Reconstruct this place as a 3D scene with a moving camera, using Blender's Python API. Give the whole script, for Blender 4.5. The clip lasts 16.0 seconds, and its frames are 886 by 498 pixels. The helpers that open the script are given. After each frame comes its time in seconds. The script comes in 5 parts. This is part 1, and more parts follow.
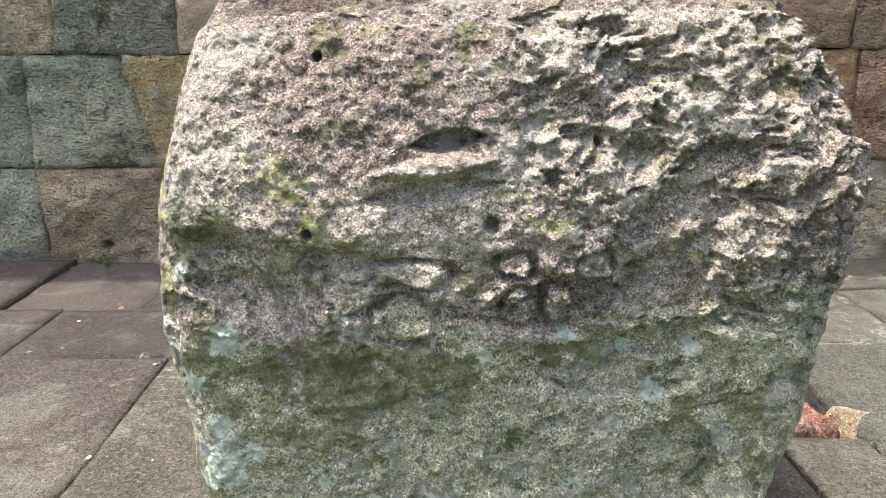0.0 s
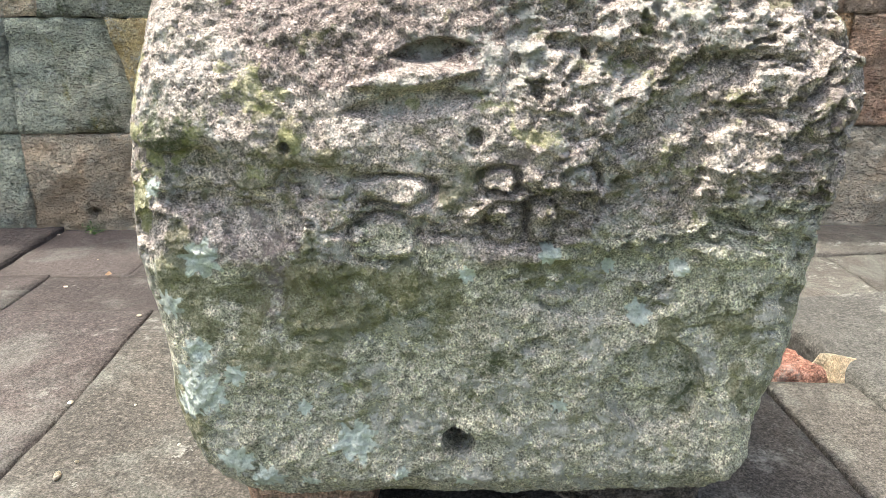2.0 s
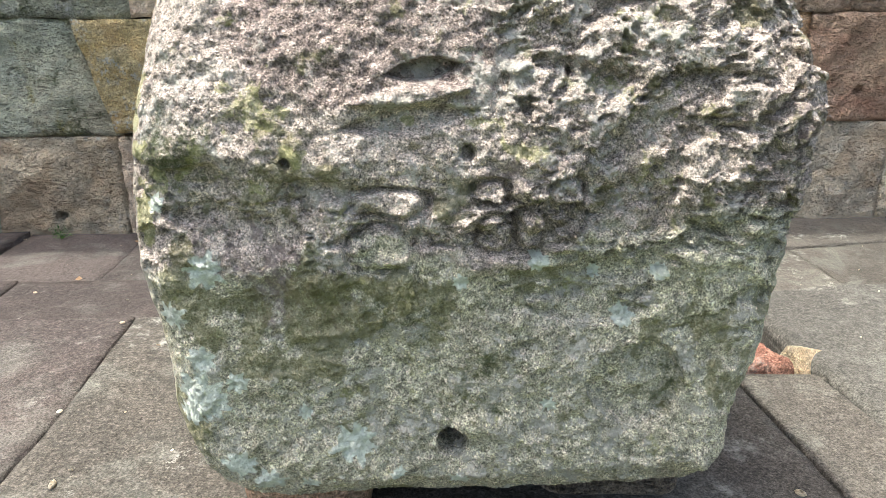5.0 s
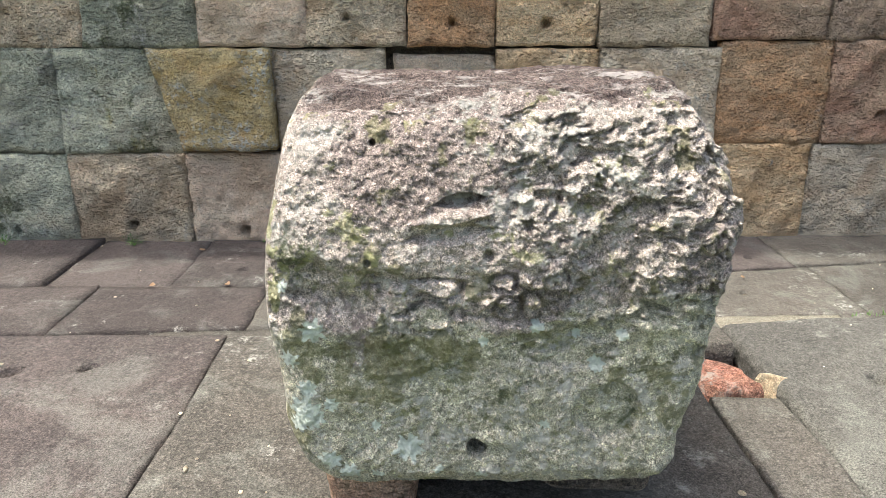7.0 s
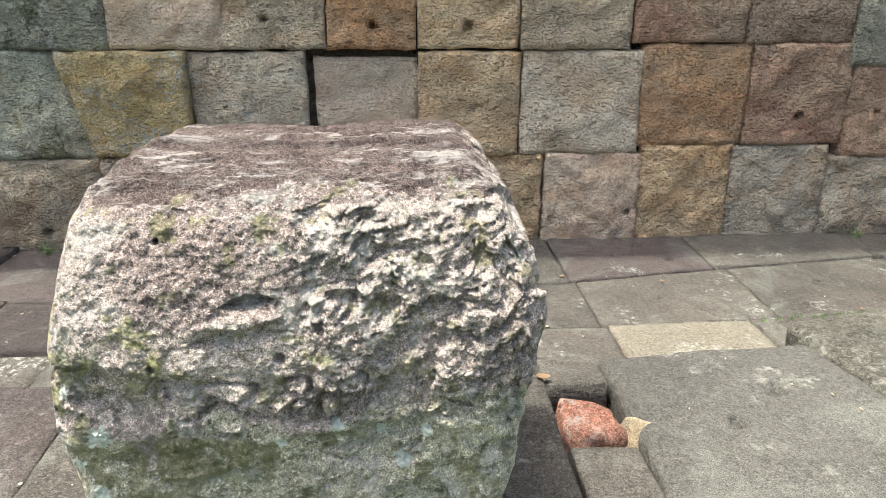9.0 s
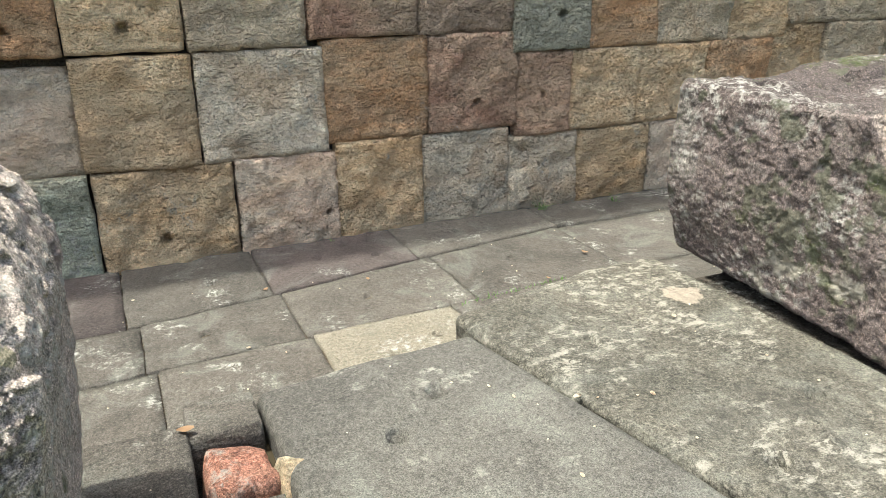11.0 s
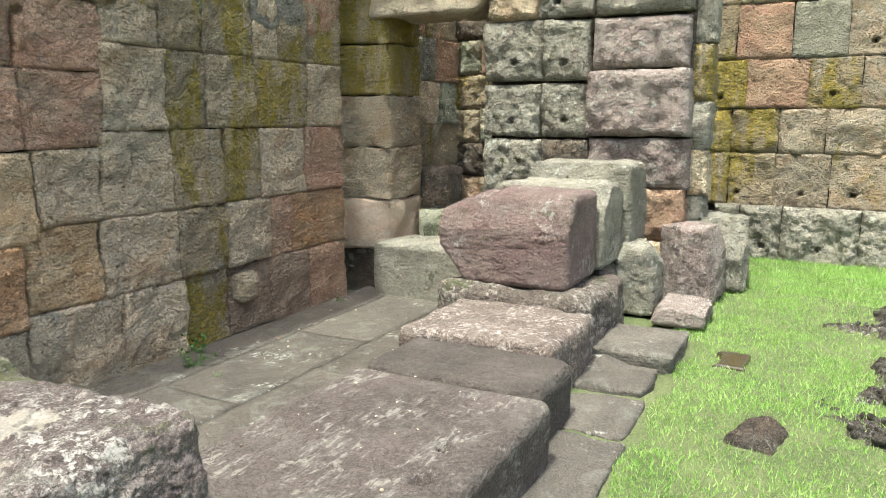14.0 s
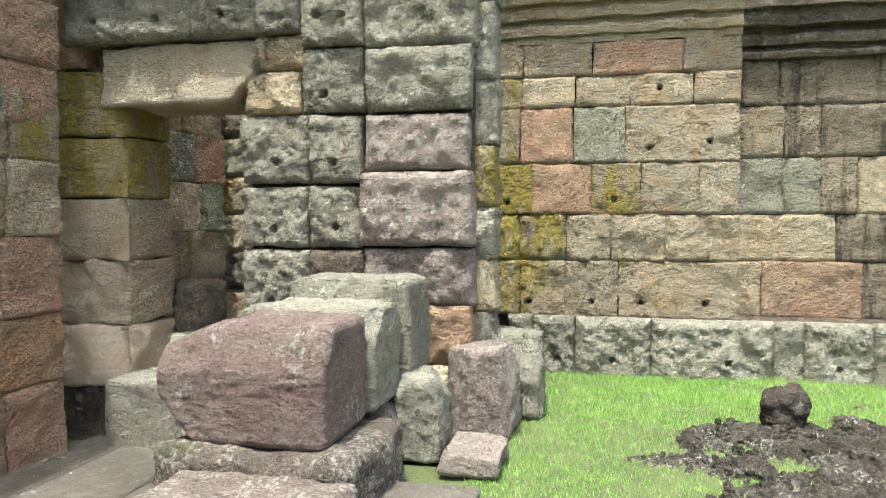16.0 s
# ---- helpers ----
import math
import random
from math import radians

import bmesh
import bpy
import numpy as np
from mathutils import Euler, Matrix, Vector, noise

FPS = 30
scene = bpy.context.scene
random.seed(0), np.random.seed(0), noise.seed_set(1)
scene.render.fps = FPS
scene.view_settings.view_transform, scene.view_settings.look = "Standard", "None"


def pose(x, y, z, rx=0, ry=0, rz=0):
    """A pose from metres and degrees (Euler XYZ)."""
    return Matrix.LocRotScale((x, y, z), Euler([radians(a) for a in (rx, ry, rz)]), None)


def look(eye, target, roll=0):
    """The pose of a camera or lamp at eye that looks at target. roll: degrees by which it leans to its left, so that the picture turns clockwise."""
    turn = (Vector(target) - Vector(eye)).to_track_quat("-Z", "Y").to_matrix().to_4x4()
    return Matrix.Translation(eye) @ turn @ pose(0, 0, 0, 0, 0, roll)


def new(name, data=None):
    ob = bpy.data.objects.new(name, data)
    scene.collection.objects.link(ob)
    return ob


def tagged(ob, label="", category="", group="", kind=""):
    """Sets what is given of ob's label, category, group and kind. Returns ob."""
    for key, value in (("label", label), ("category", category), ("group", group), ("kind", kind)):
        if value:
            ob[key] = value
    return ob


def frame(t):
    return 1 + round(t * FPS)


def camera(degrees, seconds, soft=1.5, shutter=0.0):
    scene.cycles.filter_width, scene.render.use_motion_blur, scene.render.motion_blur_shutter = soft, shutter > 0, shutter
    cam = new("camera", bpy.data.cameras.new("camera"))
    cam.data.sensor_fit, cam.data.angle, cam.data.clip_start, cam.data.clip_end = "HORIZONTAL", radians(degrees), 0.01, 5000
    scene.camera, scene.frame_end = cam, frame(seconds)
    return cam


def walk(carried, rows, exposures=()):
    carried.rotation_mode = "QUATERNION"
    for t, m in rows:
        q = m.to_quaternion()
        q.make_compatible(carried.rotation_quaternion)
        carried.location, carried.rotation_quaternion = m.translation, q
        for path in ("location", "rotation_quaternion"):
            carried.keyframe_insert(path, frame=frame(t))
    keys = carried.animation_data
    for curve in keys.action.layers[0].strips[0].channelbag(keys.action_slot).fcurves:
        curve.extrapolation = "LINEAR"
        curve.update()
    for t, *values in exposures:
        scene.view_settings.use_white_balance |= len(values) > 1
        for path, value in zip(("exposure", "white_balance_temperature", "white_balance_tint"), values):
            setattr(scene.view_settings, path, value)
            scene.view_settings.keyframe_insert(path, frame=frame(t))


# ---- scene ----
cam = camera(62.28, 16.0, soft=0.6)
# seconds, eye x y z, turn about x y z
ROWS = [
    (0.0, 0.474, 0.999, 0.886, 73.92, 0.04, -0.44),
    (0.5, 0.487, 0.99, 0.861, 73.36, -0.0, -0.19),
    (1.0, 0.498, 0.992, 0.851, 72.81, -0.12, -0.25),
    (1.5, 0.499, 0.999, 0.838, 72.32, -0.1, -0.63),
    (2.0, 0.482, 1.001, 0.833, 72.04, -0.1, -1.07),
    (2.5, 0.469, 1.007, 0.831, 71.84, -0.01, -1.53),
    (3.0, 0.463, 1.014, 0.833, 71.66, 0.05, -1.97),
    (5.3, 0.459, 0.957, 0.863, 71.83, 0.02, -3.71),
    (5.5, 0.462, 0.932, 0.887, 71.9, -0.02, -3.4),
    (6.0, 0.45, 0.867, 0.94, 71.64, -0.04, -2.94),
    (6.5, 0.444, 0.794, 0.987, 71.42, 0.11, -1.73),
    (7.0, 0.454, 0.714, 1.042, 71.36, 0.14, -0.51),
    (7.5, 0.484, 0.648, 1.086, 70.87, 0.04, 0.75),
    (8.0, 0.561, 0.648, 1.116, 70.27, 0.23, 1.23),
    (8.2, 0.589, 0.654, 1.126, 70.2, 0.18, 0.91),
    (10.3, 0.753, 1.001, 1.227, 69.09, -0.26, -17.11),
    (10.5, 0.774, 0.986, 1.171, 69.73, -0.02, -19.46),
    (11.0, 0.965, 0.896, 1.169, 69.35, 0.52, -24.31),
    (11.5, 1.24, 0.82, 1.195, 69.31, 0.66, -28.67),
    (12.0, 1.491, 0.827, 1.321, 69.29, 0.12, -34.08),
    (12.5, 1.781, 0.931, 1.378, 70.76, -0.08, -41.6),
    (12.8, 1.967, 0.967, 1.448, 74.89, -0.2, -46.48),
    (13.0, 2.103, 0.936, 1.434, 76.32, 0.16, -49.3),
    (13.5, 2.489, 0.779, 1.476, 78.7, 0.85, -56.41),
    (14.0, 2.749, 0.671, 1.482, 79.79, -0.01, -62.41),
    (14.5, 3.073, 0.763, 1.522, 81.1, -1.02, -68.55),
    (14.6, 3.114, 0.783, 1.526, 83.03, -1.36, -69.77),
    (15.0, 3.268, 0.828, 1.505, 86.49, -0.67, -73.79),
    (15.5, 3.54, 0.809, 1.509, 86.87, -0.06, -76.01),
    (16.0, 3.827, 0.727, 1.52, 87.69, 0.02, -77.17),
]
walk(cam, [(r[0], pose(*r[1:])) for r in ROWS], exposures=[(0.0, 1.58, 6250, 5), (0.8, 1.74, 6250, 5), (3.0, 1.86, 6250, 5), (8.0, 1.68, 6250, 5), (11.0, 1.69, 6250, 1), (13.2, 1.64, 6250, 1), (14.2, 1.76, 6250, 1), (16.0, 1.76, 6150, 1)])

# ---- light: hazy high sun over the wall, bright sky ----
SUN_DIR = Vector((-0.30, 0.045, 1.0)).normalized()
world = bpy.data.worlds.new("sky")
scene.world = world
world.use_nodes = True
wn = world.node_tree.nodes
sky = wn.new("ShaderNodeTexSky")
sky.sky_type = "NISHITA"
sky.sun_disc = False
sky.sun_elevation = math.asin(SUN_DIR.z)
sky.sun_rotation = math.atan2(SUN_DIR.x, SUN_DIR.y)
sky.air_density, sky.dust_density, sky.ozone_density = 1.0, 7.0, 1.0
wn["Background"].inputs["Strength"].default_value = 0.128
world.node_tree.links.new(sky.outputs[0], wn["Background"].inputs[0])
sun = new("sun", bpy.data.lights.new("sun", "SUN"))
sun.data.energy, sun.data.angle, sun.data.color = 1.9, radians(0.9), (1.0, 0.95, 0.86)
sun.matrix_world = look((0, 0, 30), Vector((0, 0, 30)) - SUN_DIR)


# ---- materials ----
def nodes_of(name):
    m = bpy.data.materials.new(name)
    m.use_nodes = True
    t = m.node_tree
    return m, t.nodes, t.links, t.nodes["Principled BSDF"]


def stone_material(name, a, b, speck=(0.47, 0.46, 0.41), pale=0.35, algae=0.3, moss=0.0, lichen=0.0, tool=0.95, relief=1.5, rough=0.92, bloom=0.24, discs=0.0, streak=1.0, runs=0.0, contrast=1.0, fine=0.7, iron=0.0, mscale=2.6, wash=0.0, bare=0.0, beds=(), cover=(), grit=340):
    """Weathered sandstone. a, b: two body colours. pale: grey-white lichen; algae: black stain; moss: green; lichen: yellow crust.
    beds, cover: (mesh attribute, colour, amount, ragged scale), body colours under the grain and growths over it."""
    m, n, l, p = nodes_of(name)
    co = n.new("ShaderNodeTexCoord")
    info = n.new("ShaderNodeObjectInfo")
    shift = n.new("ShaderNodeVectorMath")
    shift.operation = "MULTIPLY_ADD"
    shift.inputs[1].default_value = (1, 1, 1)
    mul = n.new("ShaderNodeVectorMath")
    mul.operation = "SCALE"
    mul.inputs[0].default_value = (17, 9, 5)
    l.new(info.outputs["Random"], mul.inputs["Scale"])
    l.new(co.outputs["Object"], shift.inputs[0])
    l.new(mul.outputs[0], shift.inputs[2])

    def noise_at(scale, detail=6, rough_=0.6, dist=0.0, vec=None):
        t = n.new("ShaderNodeTexNoise")
        t.inputs["Scale"].default_value, t.inputs["Detail"].default_value = scale, detail
        t.inputs["Roughness"].default_value, t.inputs["Distortion"].default_value = rough_, dist
        l.new(vec or shift.outputs[0], t.inputs["Vector"])
        return t.outputs["Fac"]

    def ramp(fac, lo, hi):
        r = n.new("ShaderNodeMapRange")
        r.interpolation_type = "SMOOTHSTEP"
        r.inputs["From Min"].default_value, r.inputs["From Max"].default_value = lo, hi
        l.new(fac, r.inputs["Value"])
        return r.outputs[0]

    def mix(fac, x, y, mode="MIX", amount=None):
        k = n.new("ShaderNodeMix")
        k.data_type, k.blend_type = "RGBA", mode
        for sock, v in ((k.inputs["A"], x), (k.inputs["B"], y)):
            if isinstance(v, tuple):
                sock.default_value = (*v, 1)
            else:
                l.new(v, sock)
        if isinstance(fac, (int, float)):
            k.inputs["Factor"].default_value = fac
        else:
            l.new(fac, k.inputs["Factor"])
        return k.outputs["Result"]

    def times(fac, v):
        k = n.new("ShaderNodeMath")
        k.operation = "MULTIPLY"
        l.new(fac, k.inputs[0])
        if isinstance(v, (int, float)):
            k.inputs[1].default_value = v
        else:
            l.new(v, k.inputs[1])
        return k.outputs[0]

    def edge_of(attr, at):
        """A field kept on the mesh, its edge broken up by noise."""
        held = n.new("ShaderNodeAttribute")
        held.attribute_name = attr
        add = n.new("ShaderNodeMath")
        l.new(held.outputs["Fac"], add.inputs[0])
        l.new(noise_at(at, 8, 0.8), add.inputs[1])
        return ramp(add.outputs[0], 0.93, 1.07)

    strata = n.new("ShaderNodeMapping")
    strata.inputs["Scale"].default_value = (1, 1, 3.5)
    l.new(shift.outputs[0], strata.inputs["Vector"])
    col = mix(ramp(noise_at(2.2, 7, 0.65, 0.6, strata.outputs[0]), 0.35, 0.65), a, b)
    # tone from piece to piece
    hsv = n.new("ShaderNodeHueSaturation")
    tone = n.new("ShaderNodeMapRange")
    tone.inputs["To Min"].default_value, tone.inputs["To Max"].default_value = 0.8, 1.18
    l.new(info.outputs["Random"], tone.inputs["Value"])
    l.new(tone.outputs[0], hsv.inputs["Value"])
    l.new(col, hsv.inputs["Color"])
    col = hsv.outputs["Color"]
    for attr, tint, amount, ragged_at in beds:
        col = mix(times(edge_of(attr, ragged_at), amount), col, tint)
    # blotches, grain
    col = mix(times(ramp(noise_at(6, 8, 0.7), 0.45, 0.72), 0.1 + 0.25 * contrast), col, tuple(c * 0.45 for c in a))
    grain = noise_at(150, 4, 0.75)
    mottle = n.new("ShaderNodeMapRange")
    mottle.inputs["From Min"].default_value, mottle.inputs["From Max"].default_value = 0.36, 0.64
    mottle.inputs["To Min"].default_value, mottle.inputs["To Max"].default_value = 1 - 0.75 * contrast, 1 + 0.75 * contrast
    l.new(noise_at(60, 10, 0.85), mottle.inputs["Value"])
    bright = n.new("ShaderNodeHueSaturation")
    l.new(mottle.outputs[0], bright.inputs["Value"])
    l.new(col, bright.inputs["Color"])
    col = bright.outputs["Color"]
    col = mix(times(ramp(grain, 0.5, 0.66), 0.3 + 0.3 * contrast), col, tuple(min(1, c * 1.7) for c in b))
    col = mix(times(ramp(grain, 0.48, 0.36), 0.15 + 0.5 * contrast), col, tuple(c * 0.35 for c in a))
    if iron:
        col = mix(times(ramp(noise_at(2.7, 7, 0.65, 0.7), 0.5, 0.62), iron), col, (0.50, 0.27, 0.11))
    if wash:
        # stains that run on from one block to the next
        far = n.new("ShaderNodeMapping")
        far.inputs["Location"].default_value = (7.3, 2.1, 4.9)
        l.new(co.outputs["Object"], far.inputs["Vector"])
        col = mix(times(ramp(noise_at(1.15, 7, 0.62, 0.6, far.outputs[0]), 0.5, 0.62), wash), col, (0.58, 0.45, 0.30))
        col = mix(times(ramp(noise_at(1.3, 8, 0.66, 0.7, co.outputs["Object"]), 0.50, 0.62), wash * 0.55), col, (0.46, 0.44, 0.33))
    # greyer bloom in broad patches
    col = mix(times(ramp(noise_at(3.4, 8, 0.7, 0.8), 0.5, 0.66), bloom), col, (0.27, 0.275, 0.235))
    # sand grains
    tiny = n.new("ShaderNodeMapRange")
    tiny.inputs["From Min"].default_value, tiny.inputs["From Max"].default_value = 0.35, 0.65
    tiny.inputs["To Min"].default_value, tiny.inputs["To Max"].default_value = 1 - 0.8 * fine, 1 + 0.8 * fine
    sand = noise_at(grit, 3, 0.7)
    l.new(sand, tiny.inputs["Value"])
    rub = n.new("ShaderNodeHueSaturation")
    l.new(tiny.outputs[0], rub.inputs["Value"])
    l.new(col, rub.inputs["Color"])
    col = rub.outputs["Color"]
    if algae:
        col = mix(times(ramp(noise_at(1.7, 9, 0.72, 0.4), 0.62 - 0.22 * algae, 0.78 - 0.2 * algae), 0.8), col, (0.045, 0.042, 0.036))
    if runs:
        fall = n.new("ShaderNodeMapping")
        fall.inputs["Scale"].default_value = (3.0, 3.0, 0.3)
        l.new(co.outputs["Object"], fall.inputs["Vector"])
        col = mix(times(ramp(noise_at(1.3, 6, 0.65, 0.2, fall.outputs[0]), 0.58 - 0.15 * runs, 0.70 - 0.15 * runs), 0.8), col, (0.06, 0.055, 0.045))
    if pale:
        lay = n.new("ShaderNodeMapping")
        lay.inputs["Scale"].default_value = (1 / streak, 1, 1)
        l.new(shift.outputs[0], lay.inputs["Vector"])
        spots = ramp(noise_at(26, 9, 0.85, 0.0, lay.outputs[0]), 0.5, 0.56)
        field = ramp(noise_at(3.1, 7, 0.75), 0.60 - 0.3 * pale, 0.72 - 0.3 * pale)
        col = mix(times(times(spots, field), 0.85), col, speck)
    if bare:
        col = mix(times(times(ramp(noise_at(3.6, 9, 0.75, 0.5), 0.66 - 0.25 * bare, 0.72 - 0.25 * bare), ramp(noise_at(48, 6, 0.8), 0.36, 0.5)), 0.8), col, (0.235, 0.185, 0.17))
    if discs:
        cell = n.new("ShaderNodeTexVoronoi")
        cell.inputs["Scale"].default_value = 17.0
        warp = n.new("ShaderNodeVectorMath")
        warp.operation = "MULTIPLY_ADD"
        warp.inputs[1].default_value = (0.05, 0.05, 0.05)
        wob = n.new("ShaderNodeTexNoise")
        wob.inputs["Scale"].default_value, wob.inputs["Detail"].default_value = 30.0, 6
        l.new(shift.outputs[0], wob.inputs["Vector"])
        l.new(wob.outputs["Color"], warp.inputs[0])
        l.new(shift.outputs[0], warp.inputs[2])
        l.new(warp.outputs[0], cell.inputs["Vector"])
        gate = n.new("ShaderNodeSeparateColor")
        l.new(cell.outputs["Color"], gate.inputs[0])
        size = n.new("ShaderNodeMath")
        size.operation = "MULTIPLY"
        size.inputs[1].default_value = 0.5
        l.new(gate.outputs["Green"], size.inputs[0])
        near = n.new("ShaderNodeMath")
        near.operation = "LESS_THAN"
        l.new(cell.outputs["Distance"], near.inputs[0])
        l.new(size.outputs[0], near.inputs[1])
        some = ramp(gate.outputs["Red"], 1.0 - discs, 1.02 - discs)
        col = mix(times(times(times(near.outputs[0], some), ramp(noise_at(95, 5, 0.8), 0.4, 0.5)), 0.85), col, (0.56, 0.58, 0.51))
    if moss:
        col = mix(times(times(ramp(noise_at(mscale, 8, 0.75), 0.6 - 0.2 * moss, 0.68 - 0.2 * moss), ramp(noise_at(75, 6, 0.85), 0.38, 0.52)), 0.85), col, (0.07, 0.085, 0.03))
    if lichen:
        crust = mix(ramp(noise_at(40, 5), 0.4, 0.6), (0.42, 0.30, 0.02), (0.27, 0.24, 0.05))
        trail = n.new("ShaderNodeMapping")
        trail.inputs["Scale"].default_value = (1.6, 1.6, 0.45)
        l.new(co.outputs["Object"], trail.inputs["Vector"])
        col = mix(times(times(ramp(noise_at(2.0, 9, 0.7, 0.3, trail.outputs[0]), 0.64 - 0.28 * lichen, 0.74 - 0.28 * lichen), ramp(noise_at(33, 8, 0.85), 0.38, 0.52)), 0.9), col, crust)
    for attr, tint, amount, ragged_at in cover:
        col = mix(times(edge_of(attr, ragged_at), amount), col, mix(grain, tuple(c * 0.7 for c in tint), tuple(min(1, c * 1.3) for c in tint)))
    l.new(col, p.inputs["Base Color"])
    p.inputs["Roughness"].default_value = rough
    p.inputs["Specular IOR Level"].default_value = 0.25
    # relief: tooling, pits, grain
    tilt = n.new("ShaderNodeMapping")
    tilt.inputs["Rotation"].default_value = (0.5, 0.7, 0.3)
    tilt.inputs["Scale"].default_value = (1.0, 1.0, 2.4)
    l.new(shift.outputs[0], tilt.inputs["Vector"])
    peck = n.new("ShaderNodeTexVoronoi")
    peck.inputs["Scale"].default_value = 23.0
    stir = n.new("ShaderNodeVectorMath")
    stir.operation = "MULTIPLY_ADD"
    stir.inputs[1].default_value = (0.09, 0.09, 0.09)
    eddy = n.new("ShaderNodeTexNoise")
    eddy.inputs["Scale"].default_value, eddy.inputs["Detail"].default_value = 14.0, 5
    l.new(tilt.outputs[0], eddy.inputs["Vector"])
    l.new(eddy.outputs["Color"], stir.inputs[0])
    l.new(tilt.outputs[0], stir.inputs[2])
    l.new(stir.outputs[0], peck.inputs["Vector"])
    last = None
    for fac, dist, strength in ((peck.outputs["Distance"], 0.045 * tool, 1.0), (noise_at(13, 4, 0.5, 0.3, tilt.outputs[0]), 0.115 * tool, 1.0), (noise_at(42, 4, 0.6), 0.022 * relief, 1.0), (grain, 0.005 * relief, 1.0), (sand, 0.0015 * relief, 1.0)):
        bump = n.new("ShaderNodeBump")
        bump.inputs["Distance"].default_value, bump.inputs["Strength"].default_value = dist, strength
        l.new(fac, bump.inputs["Height"])
        if last:
            l.new(last, bump.inputs["Normal"])
        last = bump.outputs["Normal"]
    l.new(last, p.inputs["Normal"])
    return m


SAND = {
    "g": stone_material("grey_green_sandstone", (0.390, 0.415, 0.320), (0.600, 0.600, 0.440), pale=0.4, algae=0.28, moss=0.4, lichen=0.2, wash=0.40, contrast=0.55, fine=0.5),
    "b": stone_material("tan_sandstone", (0.560, 0.450, 0.310), (0.730, 0.590, 0.415), pale=0.22, algae=0.16, iron=0.35, wash=0.50, contrast=0.5, fine=0.5),
    "y": stone_material("ochre_sandstone", (0.600, 0.430, 0.180), (0.660, 0.540, 0.300), speck=(0.50, 0.54, 0.52), pale=0.5, algae=0.05, tool=0.6, iron=0.3, contrast=0.5, fine=0.5),
    "o": stone_material("orange_sandstone", (0.660, 0.375, 0.190), (0.570, 0.400, 0.240), pale=0.12, algae=0.15, bloom=0.15, wash=0.35, contrast=0.5, fine=0.5),
    "r": stone_material("red_brown_sandstone", (0.521, 0.307, 0.209), (0.549, 0.381, 0.260), pale=0.15, algae=0.2, bloom=0.15, wash=0.40, contrast=0.5, fine=0.5),
    "p": stone_material("pink_sandstone", (0.770, 0.570, 0.410), (0.800, 0.660, 0.490), pale=0.15, algae=0.03, tool=0.5, iron=0.3, bloom=0.0, wash=0.35, contrast=0.32, fine=0.45),
    "w": stone_material("pale_sandstone", (0.770, 0.630, 0.445), (0.800, 0.700, 0.530), pale=0.2, algae=0.03, iron=0.3, bloom=0.0, wash=0.30, contrast=0.32, fine=0.45),
    "d": stone_material("dark_sandstone", (0.13, 0.105, 0.08), (0.24, 0.19, 0.14), pale=0.4, algae=0.5),
    "l": stone_material("yellow_crusted_sandstone", (0.357, 0.289, 0.183), (0.442, 0.365, 0.246), pale=0.3, algae=0.12, lichen=0.6, contrast=0.5, fine=0.5, wash=0.3),
    "n": stone_material("grey_sandstone", (0.275, 0.258, 0.205), (0.375, 0.350, 0.280), speck=(0.45, 0.45, 0.39), pale=0.45, algae=0.06, moss=0.15, discs=0.10, bare=0.3, mscale=5.0, contrast=0.55, fine=0.6, tool=0.6),
    "c": stone_material("cream_sandstone", (0.385, 0.311, 0.215), (0.444, 0.385, 0.289), pale=0.2, algae=0.0, lichen=0.22, bloom=0.1, contrast=0.45, fine=0.45, iron=0.3, wash=0.3),
}
SAND["u"] = stone_material("purple_sandstone", (0.265, 0.205, 0.185), (0.350, 0.295, 0.262), speck=(0.45, 0.44, 0.38), pale=0.45, algae=0.08, discs=0.08, bare=0.3, contrast=0.55, fine=0.6, tool=0.6)
SAND["t"] = stone_material("warm_tan_sandstone", (0.760, 0.505, 0.275), (0.800, 0.610, 0.385), pale=0.12, algae=0.0, bloom=0.0, iron=0.35, wash=0.35, contrast=0.32, fine=0.45)
SAND["m"] = stone_material("dark_brown_sandstone", (0.330, 0.240, 0.170), (0.430, 0.325, 0.235), pale=0.12, algae=0.2, bloom=0.15, wash=0.2, contrast=0.5, fine=0.5)
SAND["e"] = stone_material("plain_grey_sandstone", (0.310, 0.300, 0.225), (0.400, 0.380, 0.290), pale=0.4, algae=0.1, bloom=0.1, contrast=0.5, fine=0.6)
SAND["k"] = stone_material("gold_lichen_sandstone", (0.436, 0.347, 0.178), (0.475, 0.396, 0.238), pale=0.25, algae=0.08, lichen=0.8, contrast=0.5, fine=0.5)
SAND["s"] = stone_material("streaked_sandstone", (0.271, 0.215, 0.148), (0.361, 0.303, 0.221), pale=0.25, algae=0.08, runs=0.75, contrast=0.5, fine=0.5)
JOINT = stone_material("joint_earth", (0.10, 0.08, 0.06), (0.15, 0.12, 0.09), pale=0.0, algae=0.2)
PAVE = stone_material("paving_sandstone", (0.080, 0.072, 0.061), (0.118, 0.105, 0.088), pale=0.2, algae=0.25, tool=0.10, relief=0.5, bloom=0.25, contrast=0.6)
PAVE_DARK = stone_material("dark_paving_sandstone", (0.058, 0.048, 0.044), (0.086, 0.070, 0.063), pale=0.12, algae=0.3, tool=0.10, relief=0.5, bloom=0.2, contrast=0.6)
PAVE_PALE = stone_material("pale_paving_sandstone", (0.190, 0.168, 0.128), (0.222, 0.200, 0.155), pale=0.2, algae=0.0, tool=0.08, relief=0.6, contrast=0.6)
